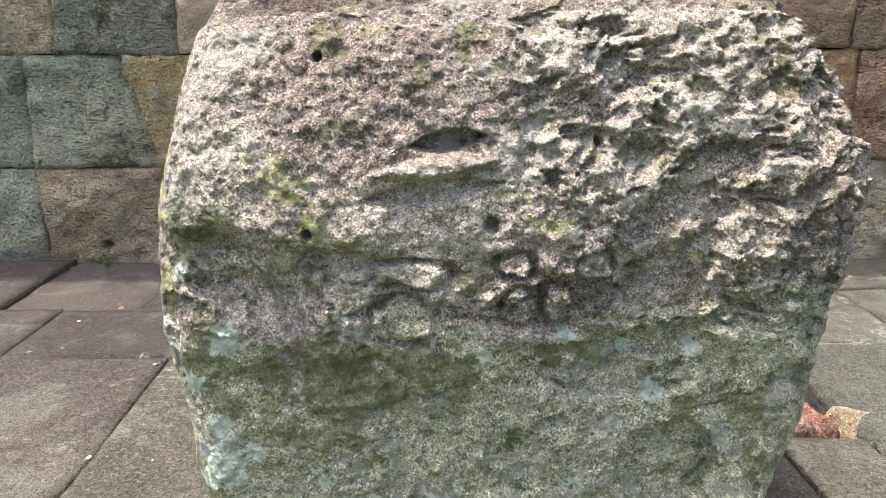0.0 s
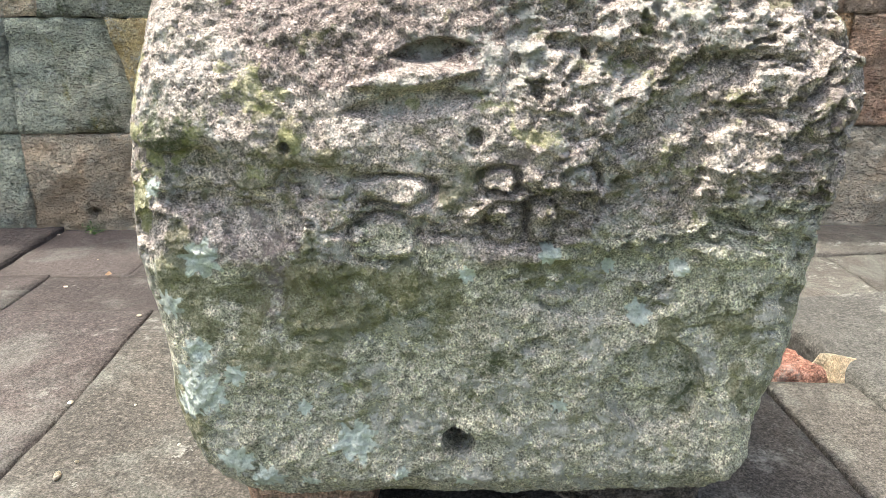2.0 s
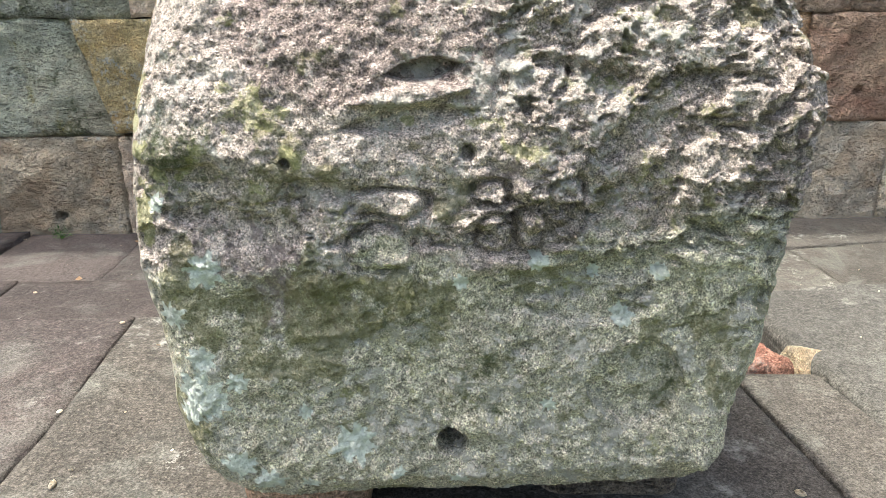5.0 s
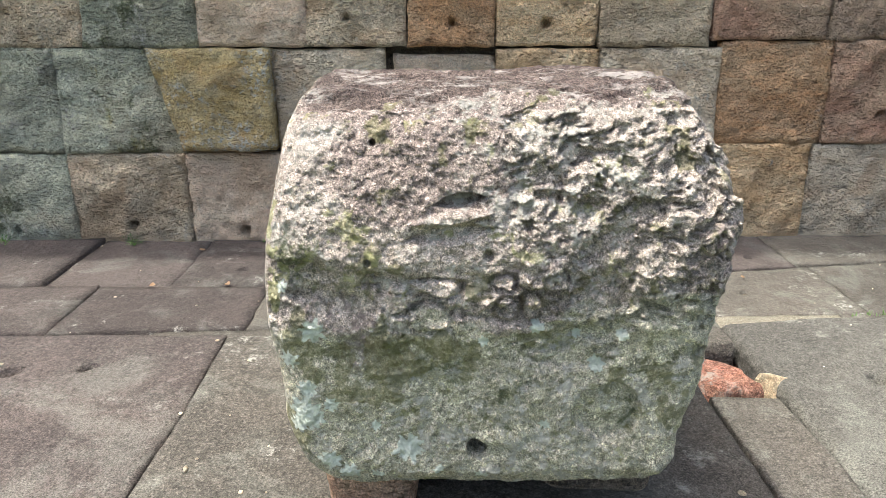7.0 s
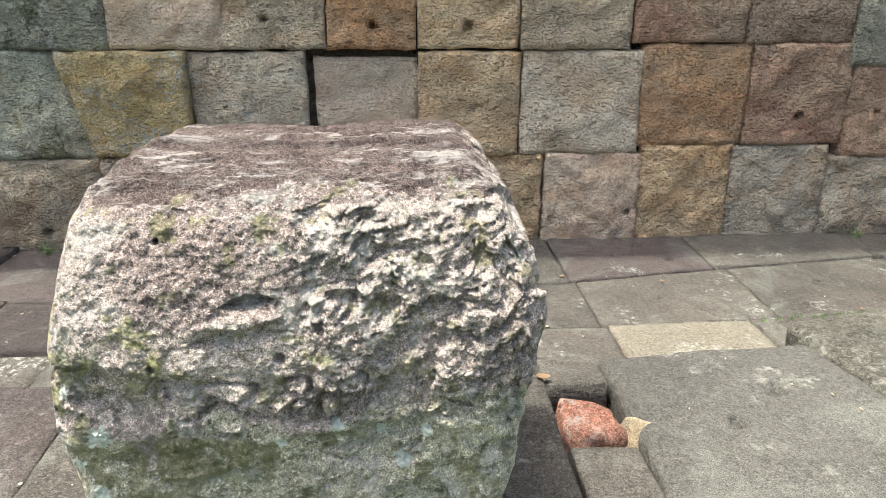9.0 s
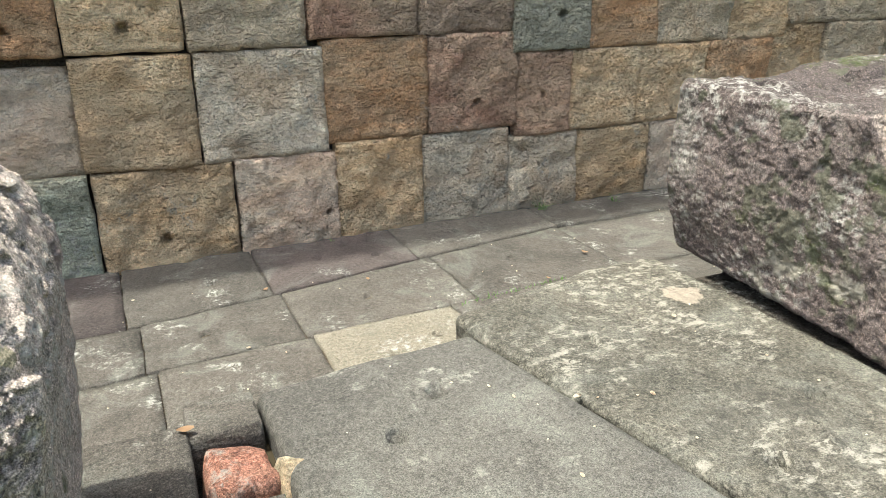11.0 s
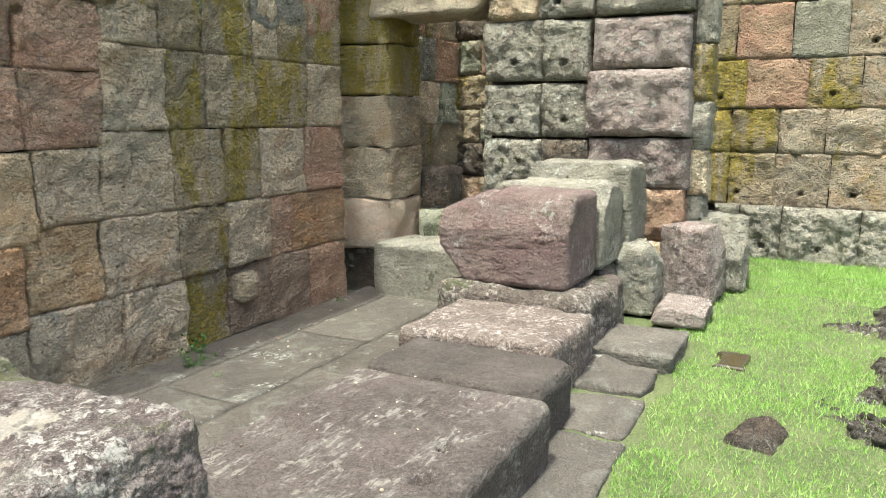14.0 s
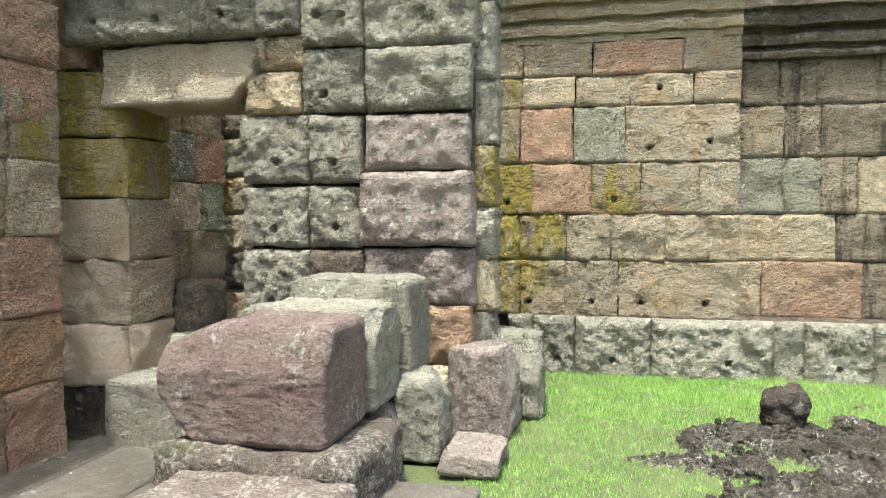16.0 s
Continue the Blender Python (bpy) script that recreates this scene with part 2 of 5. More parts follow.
SLAB = stone_material("lichen_slab_sandstone", (0.070, 0.066, 0.053), (0.106, 0.098, 0.078), speck=(0.33, 0.31, 0.26), pale=0.52, algae=0.2, tool=0.12, relief=0.6, bloom=0.2, streak=1.5, cover=(("chalk", (0.34, 0.29, 0.23), 0.75, 30.0),))
SLAB_GREY = stone_material("smooth_grey_slab", (0.068, 0.064, 0.056), (0.100, 0.095, 0.082), speck=(0.30, 0.29, 0.25), pale=0.22, algae=0.2, tool=0.08, relief=0.5, bloom=0.2, contrast=0.5)
SLAB_PINK = stone_material("pinkish_lichen_slab", (0.150, 0.118, 0.100), (0.215, 0.175, 0.150), speck=(0.44, 0.40, 0.36), pale=0.55, algae=0.12, tool=0.3, relief=0.9, bloom=0.1)
SLAB_WORN = stone_material("worn_purple_slab", (0.066, 0.054, 0.048), (0.100, 0.083, 0.074), speck=(0.27, 0.25, 0.22), pale=0.42, algae=0.35, tool=0.15, relief=0.7, bloom=0.15, streak=2.6, contrast=0.7)
SLAB_DARK = stone_material("dark_slab_sandstone", (0.060, 0.052, 0.045), (0.090, 0.076, 0.066), pale=0.0, algae=0.1, tool=0.15, relief=0.5, bloom=0.1, contrast=0.6)
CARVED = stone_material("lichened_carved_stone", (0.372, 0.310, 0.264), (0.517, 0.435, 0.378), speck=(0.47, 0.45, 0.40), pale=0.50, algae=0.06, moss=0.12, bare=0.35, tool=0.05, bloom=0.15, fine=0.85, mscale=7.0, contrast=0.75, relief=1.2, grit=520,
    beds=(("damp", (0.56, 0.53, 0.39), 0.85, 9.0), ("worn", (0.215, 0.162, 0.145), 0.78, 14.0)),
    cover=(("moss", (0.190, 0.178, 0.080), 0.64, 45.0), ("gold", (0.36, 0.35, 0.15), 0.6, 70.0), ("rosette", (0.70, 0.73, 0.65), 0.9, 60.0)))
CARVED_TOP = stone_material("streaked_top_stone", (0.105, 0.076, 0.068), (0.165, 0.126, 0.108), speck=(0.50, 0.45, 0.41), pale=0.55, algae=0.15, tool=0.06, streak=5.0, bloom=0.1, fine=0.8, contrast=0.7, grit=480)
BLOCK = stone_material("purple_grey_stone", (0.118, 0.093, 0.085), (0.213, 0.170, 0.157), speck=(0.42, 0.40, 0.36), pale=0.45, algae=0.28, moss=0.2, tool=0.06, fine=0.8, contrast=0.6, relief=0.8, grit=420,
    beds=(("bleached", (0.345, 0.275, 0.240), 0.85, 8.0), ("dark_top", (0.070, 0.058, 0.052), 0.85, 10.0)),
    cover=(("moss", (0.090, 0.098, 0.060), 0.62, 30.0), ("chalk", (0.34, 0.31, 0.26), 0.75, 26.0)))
BLOCK_LUMP = stone_material("lumpy_dark_stone", (0.120, 0.098, 0.082), (0.200, 0.165, 0.140), speck=(0.42, 0.39, 0.34), pale=0.6, algae=0.35, moss=0.25, tool=0.35, fine=0.7)
PINK = stone_material("pink_block_stone", (0.180, 0.121, 0.112), (0.211, 0.162, 0.143), pale=0.35, algae=0.12, moss=0.08, tool=0.4, contrast=0.6)
LATERITE = stone_material("laterite", (0.063, 0.052, 0.044), (0.105, 0.081, 0.061), pale=0.2, algae=0.4, tool=0.8)
BRICK = stone_material("broken_brick", (0.330, 0.150, 0.105), (0.400, 0.235, 0.175), pale=0.2, algae=0.0, tool=0.3, bloom=0.0)
SOIL = stone_material("dark_soil", (0.063, 0.054, 0.043), (0.125, 0.107, 0.088), pale=0.35, algae=0.2, tool=1.0)


def turf_material(name, a, b):
    m, n, l, p = nodes_of(name)
    co = n.new("ShaderNodeTexCoord")
    t = n.new("ShaderNodeTexNoise")
    t.inputs["Scale"].default_value, t.inputs["Detail"].default_value = 3.0, 8
    l.new(co.outputs["Object"], t.inputs["Vector"])
    fine = n.new("ShaderNodeTexNoise")
    fine.inputs["Scale"].default_value, fine.inputs["Detail"].default_value = 70.0, 6
    l.new(co.outputs["Object"], fine.inputs["Vector"])
    add = n.new("ShaderNodeMath")
    add.operation = "ADD"
    l.new(t.outputs["Fac"], add.inputs[0])
    l.new(fine.outputs["Fac"], add.inputs[1])
    r = n.new("ShaderNodeMapRange")
    r.inputs["From Min"].default_value, r.inputs["From Max"].default_value = 0.75, 1.25
    l.new(add.outputs[0], r.inputs["Value"])
    k = n.new("ShaderNodeMix")
    k.data_type = "RGBA"
    k.inputs["A"].default_value, k.inputs["B"].default_value = (*a, 1), (*b, 1)
    l.new(r.outputs[0], k.inputs["Factor"])
    l.new(k.outputs["Result"], p.inputs["Base Color"])
    bump = n.new("ShaderNodeBump")
    bump.inputs["Distance"].default_value = 0.03
    l.new(fine.outputs["Fac"], bump.inputs["Height"])
    l.new(bump.outputs["Normal"], p.inputs["Normal"])
    p.inputs["Roughness"].default_value = 0.9
    return m


def leaf_material(name, a, b):
    m, n, l, p = nodes_of(name)
    geo = n.new("ShaderNodeNewGeometry")
    k = n.new("ShaderNodeMix")
    k.data_type = "RGBA"
    k.inputs["A"].default_value, k.inputs["B"].default_value = (*a, 1), (*b, 1)
    l.new(geo.outputs["Random Per Island"], k.inputs["Factor"])
    l.new(k.outputs["Result"], p.inputs["Base Color"])
    p.inputs["Roughness"].default_value = 0.55
    p.inputs["Transmission Weight"].default_value = 0.0
    trans = n.new("ShaderNodeBsdfTranslucent")
    l.new(k.outputs["Result"], trans.inputs["Color"])
    both = n.new("ShaderNodeMixShader")
    both.inputs[0].default_value = 0.35
    l.new(p.outputs[0], both.inputs[1])
    l.new(trans.outputs[0], both.inputs[2])
    l.new(both.outputs[0], n["Material Output"].inputs["Surface"])
    return m


TURF = turf_material("turf_soil", (0.07, 0.10, 0.03), (0.15, 0.17, 0.07))
GRASS = leaf_material("grass_blades", (0.16, 0.34, 0.05), (0.44, 0.62, 0.19))
WEED = leaf_material("weed_leaves", (0.05, 0.15, 0.02), (0.14, 0.28, 0.05))
DRY = leaf_material("dry_leaves", (0.22, 0.12, 0.06), (0.34, 0.22, 0.12))
water, _n, _l, _p = nodes_of("puddle_water")
_p.inputs["Base Color"].default_value, _p.inputs["Roughness"].default_value = (0.05, 0.04, 0.025, 1), 0.04

# ---- shapes ----
RNG = np.random.default_rng(7)


def vnoise(p, seed=0):
    """Smooth value noise, -1 to 1, at an array of points."""
    i = np.floor(p).astype(np.int64)
    f = p - i
    f = f * f * (3 - 2 * f)
    out = 0.0
    for dx in (0, 1):
        for dy in (0, 1):
            for dz in (0, 1):
                h = (i[:, 0] + dx) * 374761393 + (i[:, 1] + dy) * 668265263 + (i[:, 2] + dz) * 2147483647 + seed * 974634777
                h = (h ^ (h >> 13)) * 1274126177
                h = ((h ^ (h >> 16)) & 0xFFFFFF) / 0xFFFFFF * 2 - 1
                w = (f[:, 0] if dx else 1 - f[:, 0]) * (f[:, 1] if dy else 1 - f[:, 1]) * (f[:, 2] if dz else 1 - f[:, 2])
                out = out + w * h
    return out


def fbm(p, scale, octaves=4, seed=0, gain=0.5):
    out, a = 0.0, 1.0
    for k in range(octaves):
        out = out + a * vnoise(p * scale + k * 7.3, seed + k)
        scale, a = scale * 2.07, a * gain
    return out


def mesh_from(name, verts, faces, material, smooth=True):
    me = bpy.data.meshes.new(name)
    me.from_pydata([tuple(v) for v in verts], [], [tuple(q) for q in faces])
    me.materials.append(material)
    if smooth:
        me.shade_smooth()
    me.update()
    return me


def child(name, me, parent, label=""):
    ob = new(name, me)
    ob.parent = parent
    return tagged(ob, label)


def panel_mesh(name, u0, u1, v0, v1, depth, material, to_world, cell=0.022, rough=0.022, pillow=0.012, jag=0.008, holes=(), seed=0):
    """A dressed stone seen on one face: an uneven, round-edged front over a plain back. to_world maps (u, v, w) with w outwards."""
    nu, nv = max(3, round((u1 - u0) / cell)), max(3, round((v1 - v0) / cell))
    a, b = np.meshgrid(np.linspace(0, 1, nu + 1), np.linspace(0, 1, nv + 1), indexing="ij")
    r = np.random.default_rng(seed * 13 + 5)
    j = r.uniform(-jag, jag, 8)
    lo_u = u0 + 0.003 + j[0] * (1 - b) + j[1] * b
    hi_u = u1 - 0.003 + j[2] * (1 - b) + j[3] * b
    lo_v = v0 + 0.002 + j[4] * (1 - a) * 0.5 + j[5] * a * 0.5
    hi_v = v1 - 0.002 + j[6] * (1 - a) * 0.5 + j[7] * a * 0.5
    u, v = lo_u + (hi_u - lo_u) * a, lo_v + (hi_v - lo_v) * b
    edge = np.minimum(np.minimum(u - lo_u, hi_u - u), np.minimum(v - lo_v, hi_v - v)).ravel()
    p = np.stack([u.ravel(), v.ravel(), np.full(u.size, seed * 3.7)], 1)
    w = rough * fbm(p, 5.0, 4, seed) + 0.8 * rough * np.abs(fbm(p @ np.array([[0.9, 0.5, 0], [-0.25, 0.7, 0], [0, 0, 1]]), 13, 3, seed + 50))
    w = w - pillow * np.clip(1 - edge / (pillow * 1.6), 0, 1) ** 2
    w = w + r.uniform(-0.006, 0.012)
    for hu, hv, hr in holes:
        w = w - 0.07 * np.clip((hr * 1.25 - np.hypot(p[:, 0] - hu, p[:, 1] - hv)) / (hr * 0.35), 0, 1)
    wob = 0.006 * fbm(p, 9, 2, seed + 90)
    front = np.stack([p[:, 0] + wob, p[:, 1] + wob[::-1], w], 1)
    idx = np.arange(u.size).reshape(nu + 1, nv + 1)
    faces = np.stack([idx[:-1, :-1], idx[1:, :-1], idx[1:, 1:], idx[:-1, 1:]], -1).reshape(-1, 4).tolist()
    ring = [*idx[:, 0], *idx[-1, 1:], *idx[-2::-1, -1], *idx[0, -2:0:-1]]
    back = front[ring].copy()
    back[:, 2] = -depth
    n0 = len(front)
    for k in range(len(ring)):
        q = (k + 1) % len(ring)
        faces.append((ring[k], n0 + k, n0 + q, ring[q]))
    verts = to_world(np.vstack([front, back]))
    me = mesh_from(name, verts, faces, material)
    return me


def box_grid(n):
    """Points on a cube's skin, -1 to 1, and its quads; n cells a side, or one count for each axis."""
    if isinstance(n, tuple):
        return long_grid(*n)
    g = np.linspace(-1, 1, n + 1)
    a, b = np.meshgrid(g, g, indexing="ij")
    a, b, one = a.ravel(), b.ravel(), np.ones(a.size)
    sides = [(one, a, b), (-one, b, a), (b, one, a), (a, -one, b), (a, b, one), (b, a, -one)]
    pts = np.concatenate([np.stack(s, 1) for s in sides])
    idx = np.arange((n + 1) ** 2).reshape(n + 1, n + 1)
    quad = np.stack([idx[:-1, :-1], idx[1:, :-1], idx[1:, 1:], idx[:-1, 1:]], -1).reshape(-1, 4)
    quads = np.concatenate([quad + k * (n + 1) ** 2 for k in range(6)])
    _, first, inv = np.unique(np.round(pts * 1e5).astype(np.int64), axis=0, return_index=True, return_inverse=True)
    return pts[first], inv.ravel()[quads]


def long_grid(nx, ny, nz):
    """The same with its own count of cells along each axis."""
    pts, quads, base = [], [], 0
    for u, v, w, cu, cv in ((1, 2, 0, ny, nz), (2, 0, 1, nz, nx), (0, 1, 2, nx, ny)):
        a, b = np.meshgrid(np.linspace(-1, 1, cu + 1), np.linspace(-1, 1, cv + 1), indexing="ij")
        idx = np.arange(a.size).reshape(a.shape)
        quad = np.stack([idx[:-1, :-1], idx[1:, :-1], idx[1:, 1:], idx[:-1, 1:]], -1).reshape(-1, 4)
        for sign in (1, -1):
            p = np.empty((a.size, 3))
            p[:, u], p[:, v], p[:, w] = a.ravel(), b.ravel(), sign
            pts.append(p)
            quads.append((quad if sign > 0 else quad[:, ::-1]) + base)
            base += a.size
    pts, quads = np.concatenate(pts), np.concatenate(quads)
    _, first, inv = np.unique(np.round(pts * 1e5).astype(np.int64), axis=0, return_index=True, return_inverse=True)
    return pts[first], inv.ravel()[quads]


GRIDS = {}


def rock_mesh(name, lo, hi, material, n=24, radius=0.05, amp=0.02, scale=4.0, octaves=5, seed=0, shape=None, gain=0.5, faces=None, fields=None):
    """A rough block between two corners: rounded, uneven; shape(points) may bend it further."""
    if n not in GRIDS:
        GRIDS[n] = box_grid(n)
    unit, quads = GRIDS[n]
    lo, hi = np.array(lo, float), np.array(hi, float)
    half, mid = (hi - lo) / 2, (hi + lo) / 2
    p = unit * half
    inner = np.clip(p, -(half - radius), half - radius)
    d = p - inner
    d = d / np.maximum(np.linalg.norm(d, axis=1, keepdims=True), 1e-9)
    q = inner + d * radius + mid
    q = q + d * (amp * fbm(q, scale, octaves, seed, gain))[:, None]
    if shape:
        q = shape(q, d)
    me = mesh_from(name, q, quads.tolist(), material)
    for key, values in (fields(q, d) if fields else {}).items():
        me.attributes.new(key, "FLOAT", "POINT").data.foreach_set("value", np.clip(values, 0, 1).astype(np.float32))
    if faces:
        others, pick = faces
        for m in others:
            me.materials.append(m)
        me.polygons.foreach_set("material_index", pick(q[quads].mean(1), d[quads].mean(1)).astype(np.int32))
    return me


def rock(name, lo, hi, material, label, category, group="", parent=None, **kw):
    me = rock_mesh(name, lo, hi, material, **kw)
    if parent:
        return child(name, me, parent, label)
    return tagged(new(name, me), label, category, group)


def box(lo, hi, material, name):
    (x0, y0, z0), (x1, y1, z1) = lo, hi
    v = [(x, y, z) for x in (x0, x1) for y in (y0, y1) for z in (z0, z1)]
    f = [(0, 1, 3, 2), (4, 6, 7, 5), (0, 4, 5, 1), (2, 3, 7, 6), (0, 2, 6, 4), (1, 5, 7, 3)]
    return mesh_from(name, v, f, material, smooth=False)


# ---- ground ----
def flat(name, lo, hi, z, material, n=40, amp=0.0):
    gx, gy = np.meshgrid(np.linspace(lo[0], hi[0], n + 1), np.linspace(lo[1], hi[1], n + 1), indexing="ij")
    p = np.stack([gx.ravel(), gy.ravel(), np.zeros(gx.size)], 1)
    zz = z + amp * fbm(p, 0.8, 4, 3)
    idx = np.arange(gx.size).reshape(n + 1, n + 1)
    faces = np.stack([idx[:-1, :-1], idx[1:, :-1], idx[1:, 1:], idx[:-1, 1:]], -1).reshape(-1, 4).tolist()
    return mesh_from(name, np.stack([p[:, 0], p[:, 1], zz], 1), faces, material)


tagged(new("ground", flat("ground", (-400, -400), (400, 400), -0.42, TURF, 8)), "wide grassy ground round the temple", "ground", kind="structure")

# ---- the long wall: courses of single stones ----
WALL_Y = 5.0
wall_north = tagged(new("wall_north", box((-4.6, 5.085, -0.8), (8.8, 5.9, 7.3), JOINT, "wall_north")), "long weathered sandstone wall of large dressed blocks", "wall", kind="structure")


def on_north(p):
    return np.stack([p[:, 0], WALL_Y - p[:, 2], p[:, 1]], 1)


def course(z0, z1, joints, kinds, holes=(), to_world=on_north, parent=wall_north, seed=0, **kw):
    for k in range(len(joints) - 1):
        a, b = joints[k], joints[k + 1]
        inside = [h for h in holes if a < h[0] < b and z0 < h[1] < z1]
        opts = dict(kw)
        if inside:
            opts["cell"] = 0.017
        me = panel_mesh("stone_block", a, b, z0, z1, 0.13, SAND[kinds[k % len(kinds)]], to_world, holes=inside, seed=seed + k, **opts)
        child("stone_block", me, parent)


WALL_HOLES = [(0.54, 0.93, 0.022), (1.07, 0.92, 0.024), (-0.71, -0.28, 0.024), (3.04, 0.42, 0.016), (-0.04, 0.96, 0.017), (-2.09, -0.27, 0.02), (-1.39, -0.24, 0.02),
              (3.52, 0.43, 0.015), (1.13, -0.2, 0.025), (2.06, -0.17, 0.02), (3.64, 0.92, 0.024), (5.28, 1.5, 0.03), (0.42, 0.2, 0.02), (5.6, 2.1, 0.03)]
course(-0.42, 0.2, [-4.6, -3.9, -3.1, -2.4, -1.72, -1.03, -0.45, 0.2, 0.8, 1.53], "gbbgbpbgt", WALL_HOLES, seed=100)
course(-0.42, 0.2, [1.53, 2.12], "p", WALL_HOLES, seed=120)
course(-0.42, 0.24, [2.12, 2.67, 3.28], "tw", WALL_HOLES, seed=121)
course(-0.42, 0.17, [3.28, 3.81, 4.41, 4.95, 5.46], "wtpb", WALL_HOLES, seed=130)
course(-0.42, 0.25, [5.46, 6.16, 6.74], "bb", WALL_HOLES, seed=140)
course(-0.42, 0.25, [6.74, 7.23, 7.74], "lm", WALL_HOLES, seed=142, to_world=lambda p: on_north(p) + np.array((0, 0.05, 0)))
course(-0.42, 0.25, [7.74, 8.27, 8.87], "mr", WALL_HOLES, seed=145)
course(0.2, 0.8, [-4.6, -3.7, -2.9, -2.35, -1.72], "gbgg", WALL_HOLES, seed=200)


def slant(p, at, span, out):
    """Leans one end of a stone: the joint runs down askew."""
    q = on_north(p) - np.array((0, out, 0))
    q[:, 0] += (0.8 - p[:, 1]) * 0.3 * np.clip((p[:, 0] - at) / span, 0, 1)
    return q


course(0.2, 0.8, [-1.72, -1.19], "g", WALL_HOLES, seed=205, to_world=lambda p: slant(p, -1.72, 0.53, 0.0))
course(0.22, 0.8, [-1.185, -0.48], "y", WALL_HOLES, seed=207, to_world=lambda p: slant(p, -0.48, -0.7, 0.06))
course(0.2, 0.79, [-0.48, 0.16], "w", WALL_HOLES, seed=210)
course(0.2, 0.76, [0.21, 0.79], "p", WALL_HOLES, seed=211, to_world=lambda p: on_north(p) + np.array((0, 0.035, 0)))
course(0.2, 0.79, [0.79, 1.38, 2.08], "tw", WALL_HOLES, seed=214)
course(0.24, 0.83, [2.08, 2.72], "o", WALL_HOLES, seed=217)
course(0.24, 0.83, [2.72, 3.33], "r", WALL_HOLES, seed=218)
course(0.17, 0.7, [3.33, 3.73, 4.29, 4.87, 5.48], "rtto", WALL_HOLES, seed=220)
course(0.25, 0.79, [5.48, 6.02, 6.7, 7.22, 7.75, 8.05, 8.87], "tblbro", WALL_HOLES, seed=230)
course(0.8, 1.28, [-4.6, -3.6, -2.9, -2.2, -1.52, -0.88, -0.27, 0.29, 0.79, 1.36, 2.0], "gbbbgpbotb", WALL_HOLES, seed=300)
course(0.83, 1.28, [2.0, 2.66, 3.29], "rm", WALL_HOLES, seed=312)
course(0.7, 1.29, [3.29, 3.85], "e", WALL_HOLES, seed=315, to_world=lambda p: on_north(p) - np.array((0, 0.02, 0)))
course(0.7, 1.27, [3.85, 4.4, 5.05, 5.6], "obt", WALL_HOLES, seed=317)
course(0.79, 1.28, [5.6, 6.07], "b", WALL_HOLES, seed=320)
course(0.79, 1.39, [6.07, 6.68, 7.22, 7.65, 8.26, 8.87], "bllbr", WALL_HOLES, seed=322)
course(1.28, 1.77, [-4.6, -3.8, -3.1, -2.5, -1.8, -1.2, -0.5, 0.1, 0.7, 1.4, 2.1, 2.7, 3.3, 3.9, 4.4, 4.99, 5.55, 6.11], "bgbobgbbpbobbrbrrg", WALL_HOLES, seed=400)
course(1.39, 1.97, [6.11, 6.66, 7.05, 7.6, 8.33, 8.87], "blllb", seed=430)
course(1.77, 2.22, [-4.6, -3.8, -3.0, -2.2, -1.5, -0.9, -0.2, 0.5, 1.2, 1.8, 2.5, 3.1, 3.8, 4.3, 5.0, 5.55, 6.15], "bbgbobgpbbobbrrr", WALL_HOLES, seed=450)
course(1.97, 2.5, [6.15, 6.62, 7.03, 7.6, 7.92, 8.36, 8.87], "bllbll", seed=480)
# courses above 4.2 are unseen, added so the wall's shadow reaches the walk
for k, (z0, z1) in enumerate(((2.22, 2.7), (2.7, 3.2), (3.2, 3.72), (3.72, 4.2), (4.2, 4.75), (4.75, 5.3), (5.3, 5.9), (5.9, 6.5), (6.5, 7.25))):
    cuts = np.concatenate([[-4.6], np.sort(RNG.uniform(0.05, 0.95, 19)) * 0.2 + np.linspace(-4.2, 8.1, 19), [8.87]])
    course(z0, z1, [float(c) for c in cuts], "bgrblgnrbpbl", seed=500 + 30 * k, cell=0.045 if k < 3 else 0.09)

rock("stub_stone", (7.28, 4.93, -0.07), (7.50, 5.12, 0.19), SAND["b"], "", "", parent=wall_north, n=20, radius=0.06, amp=0.012, scale=8, seed=151)

# ---- sunken walk: paving rows along the wall ----
floor = tagged(new("floor", box((-4.6, 2.0, -0.9), (11.6, 5.08, -0.358), JOINT, "floor")), "sunken walk of worn sandstone paving along the wall", "floor", kind="structure")


def paving(x0, x1, ya, yb, material, seed, z=-0.34, holes=()):
    """One paving slab; ya and yb are its edges' y at x0 and x1."""
    def lay(p):
        a = (p[:, 0] - x0) / (x1 - x0)
        b = p[:, 1]
        lo = ya[0] + (ya[1] - ya[0]) * a
        hi = yb[0] + (yb[1] - yb[0]) * a
        return np.stack([p[:, 0], lo + (hi - lo) * b / span, z + p[:, 2]], 1)
    span = (yb[0] + yb[1] - ya[0] - ya[1]) / 2
    hs = [(hx, hb * span, 0.018) for hx, hb in holes]
    me = panel_mesh("paving_slab", x0, x1, 0, span, 0.2, material, lay, cell=0.02 if hs else 0.06, rough=0.004, pillow=0.004, jag=0.003, holes=hs, seed=seed)
    child("paving_slab", me, floor)


def row_line(x, k):
    """y of the lines between the paving rows."""
    far = 4.22 + 0.16 * max(0.0, min(2.4, x - 0.9)) if k == 1 else (3.72 + 0.05 * max(-1.5, min(3.5, x)) if k == 2 else 3.0)
    return far


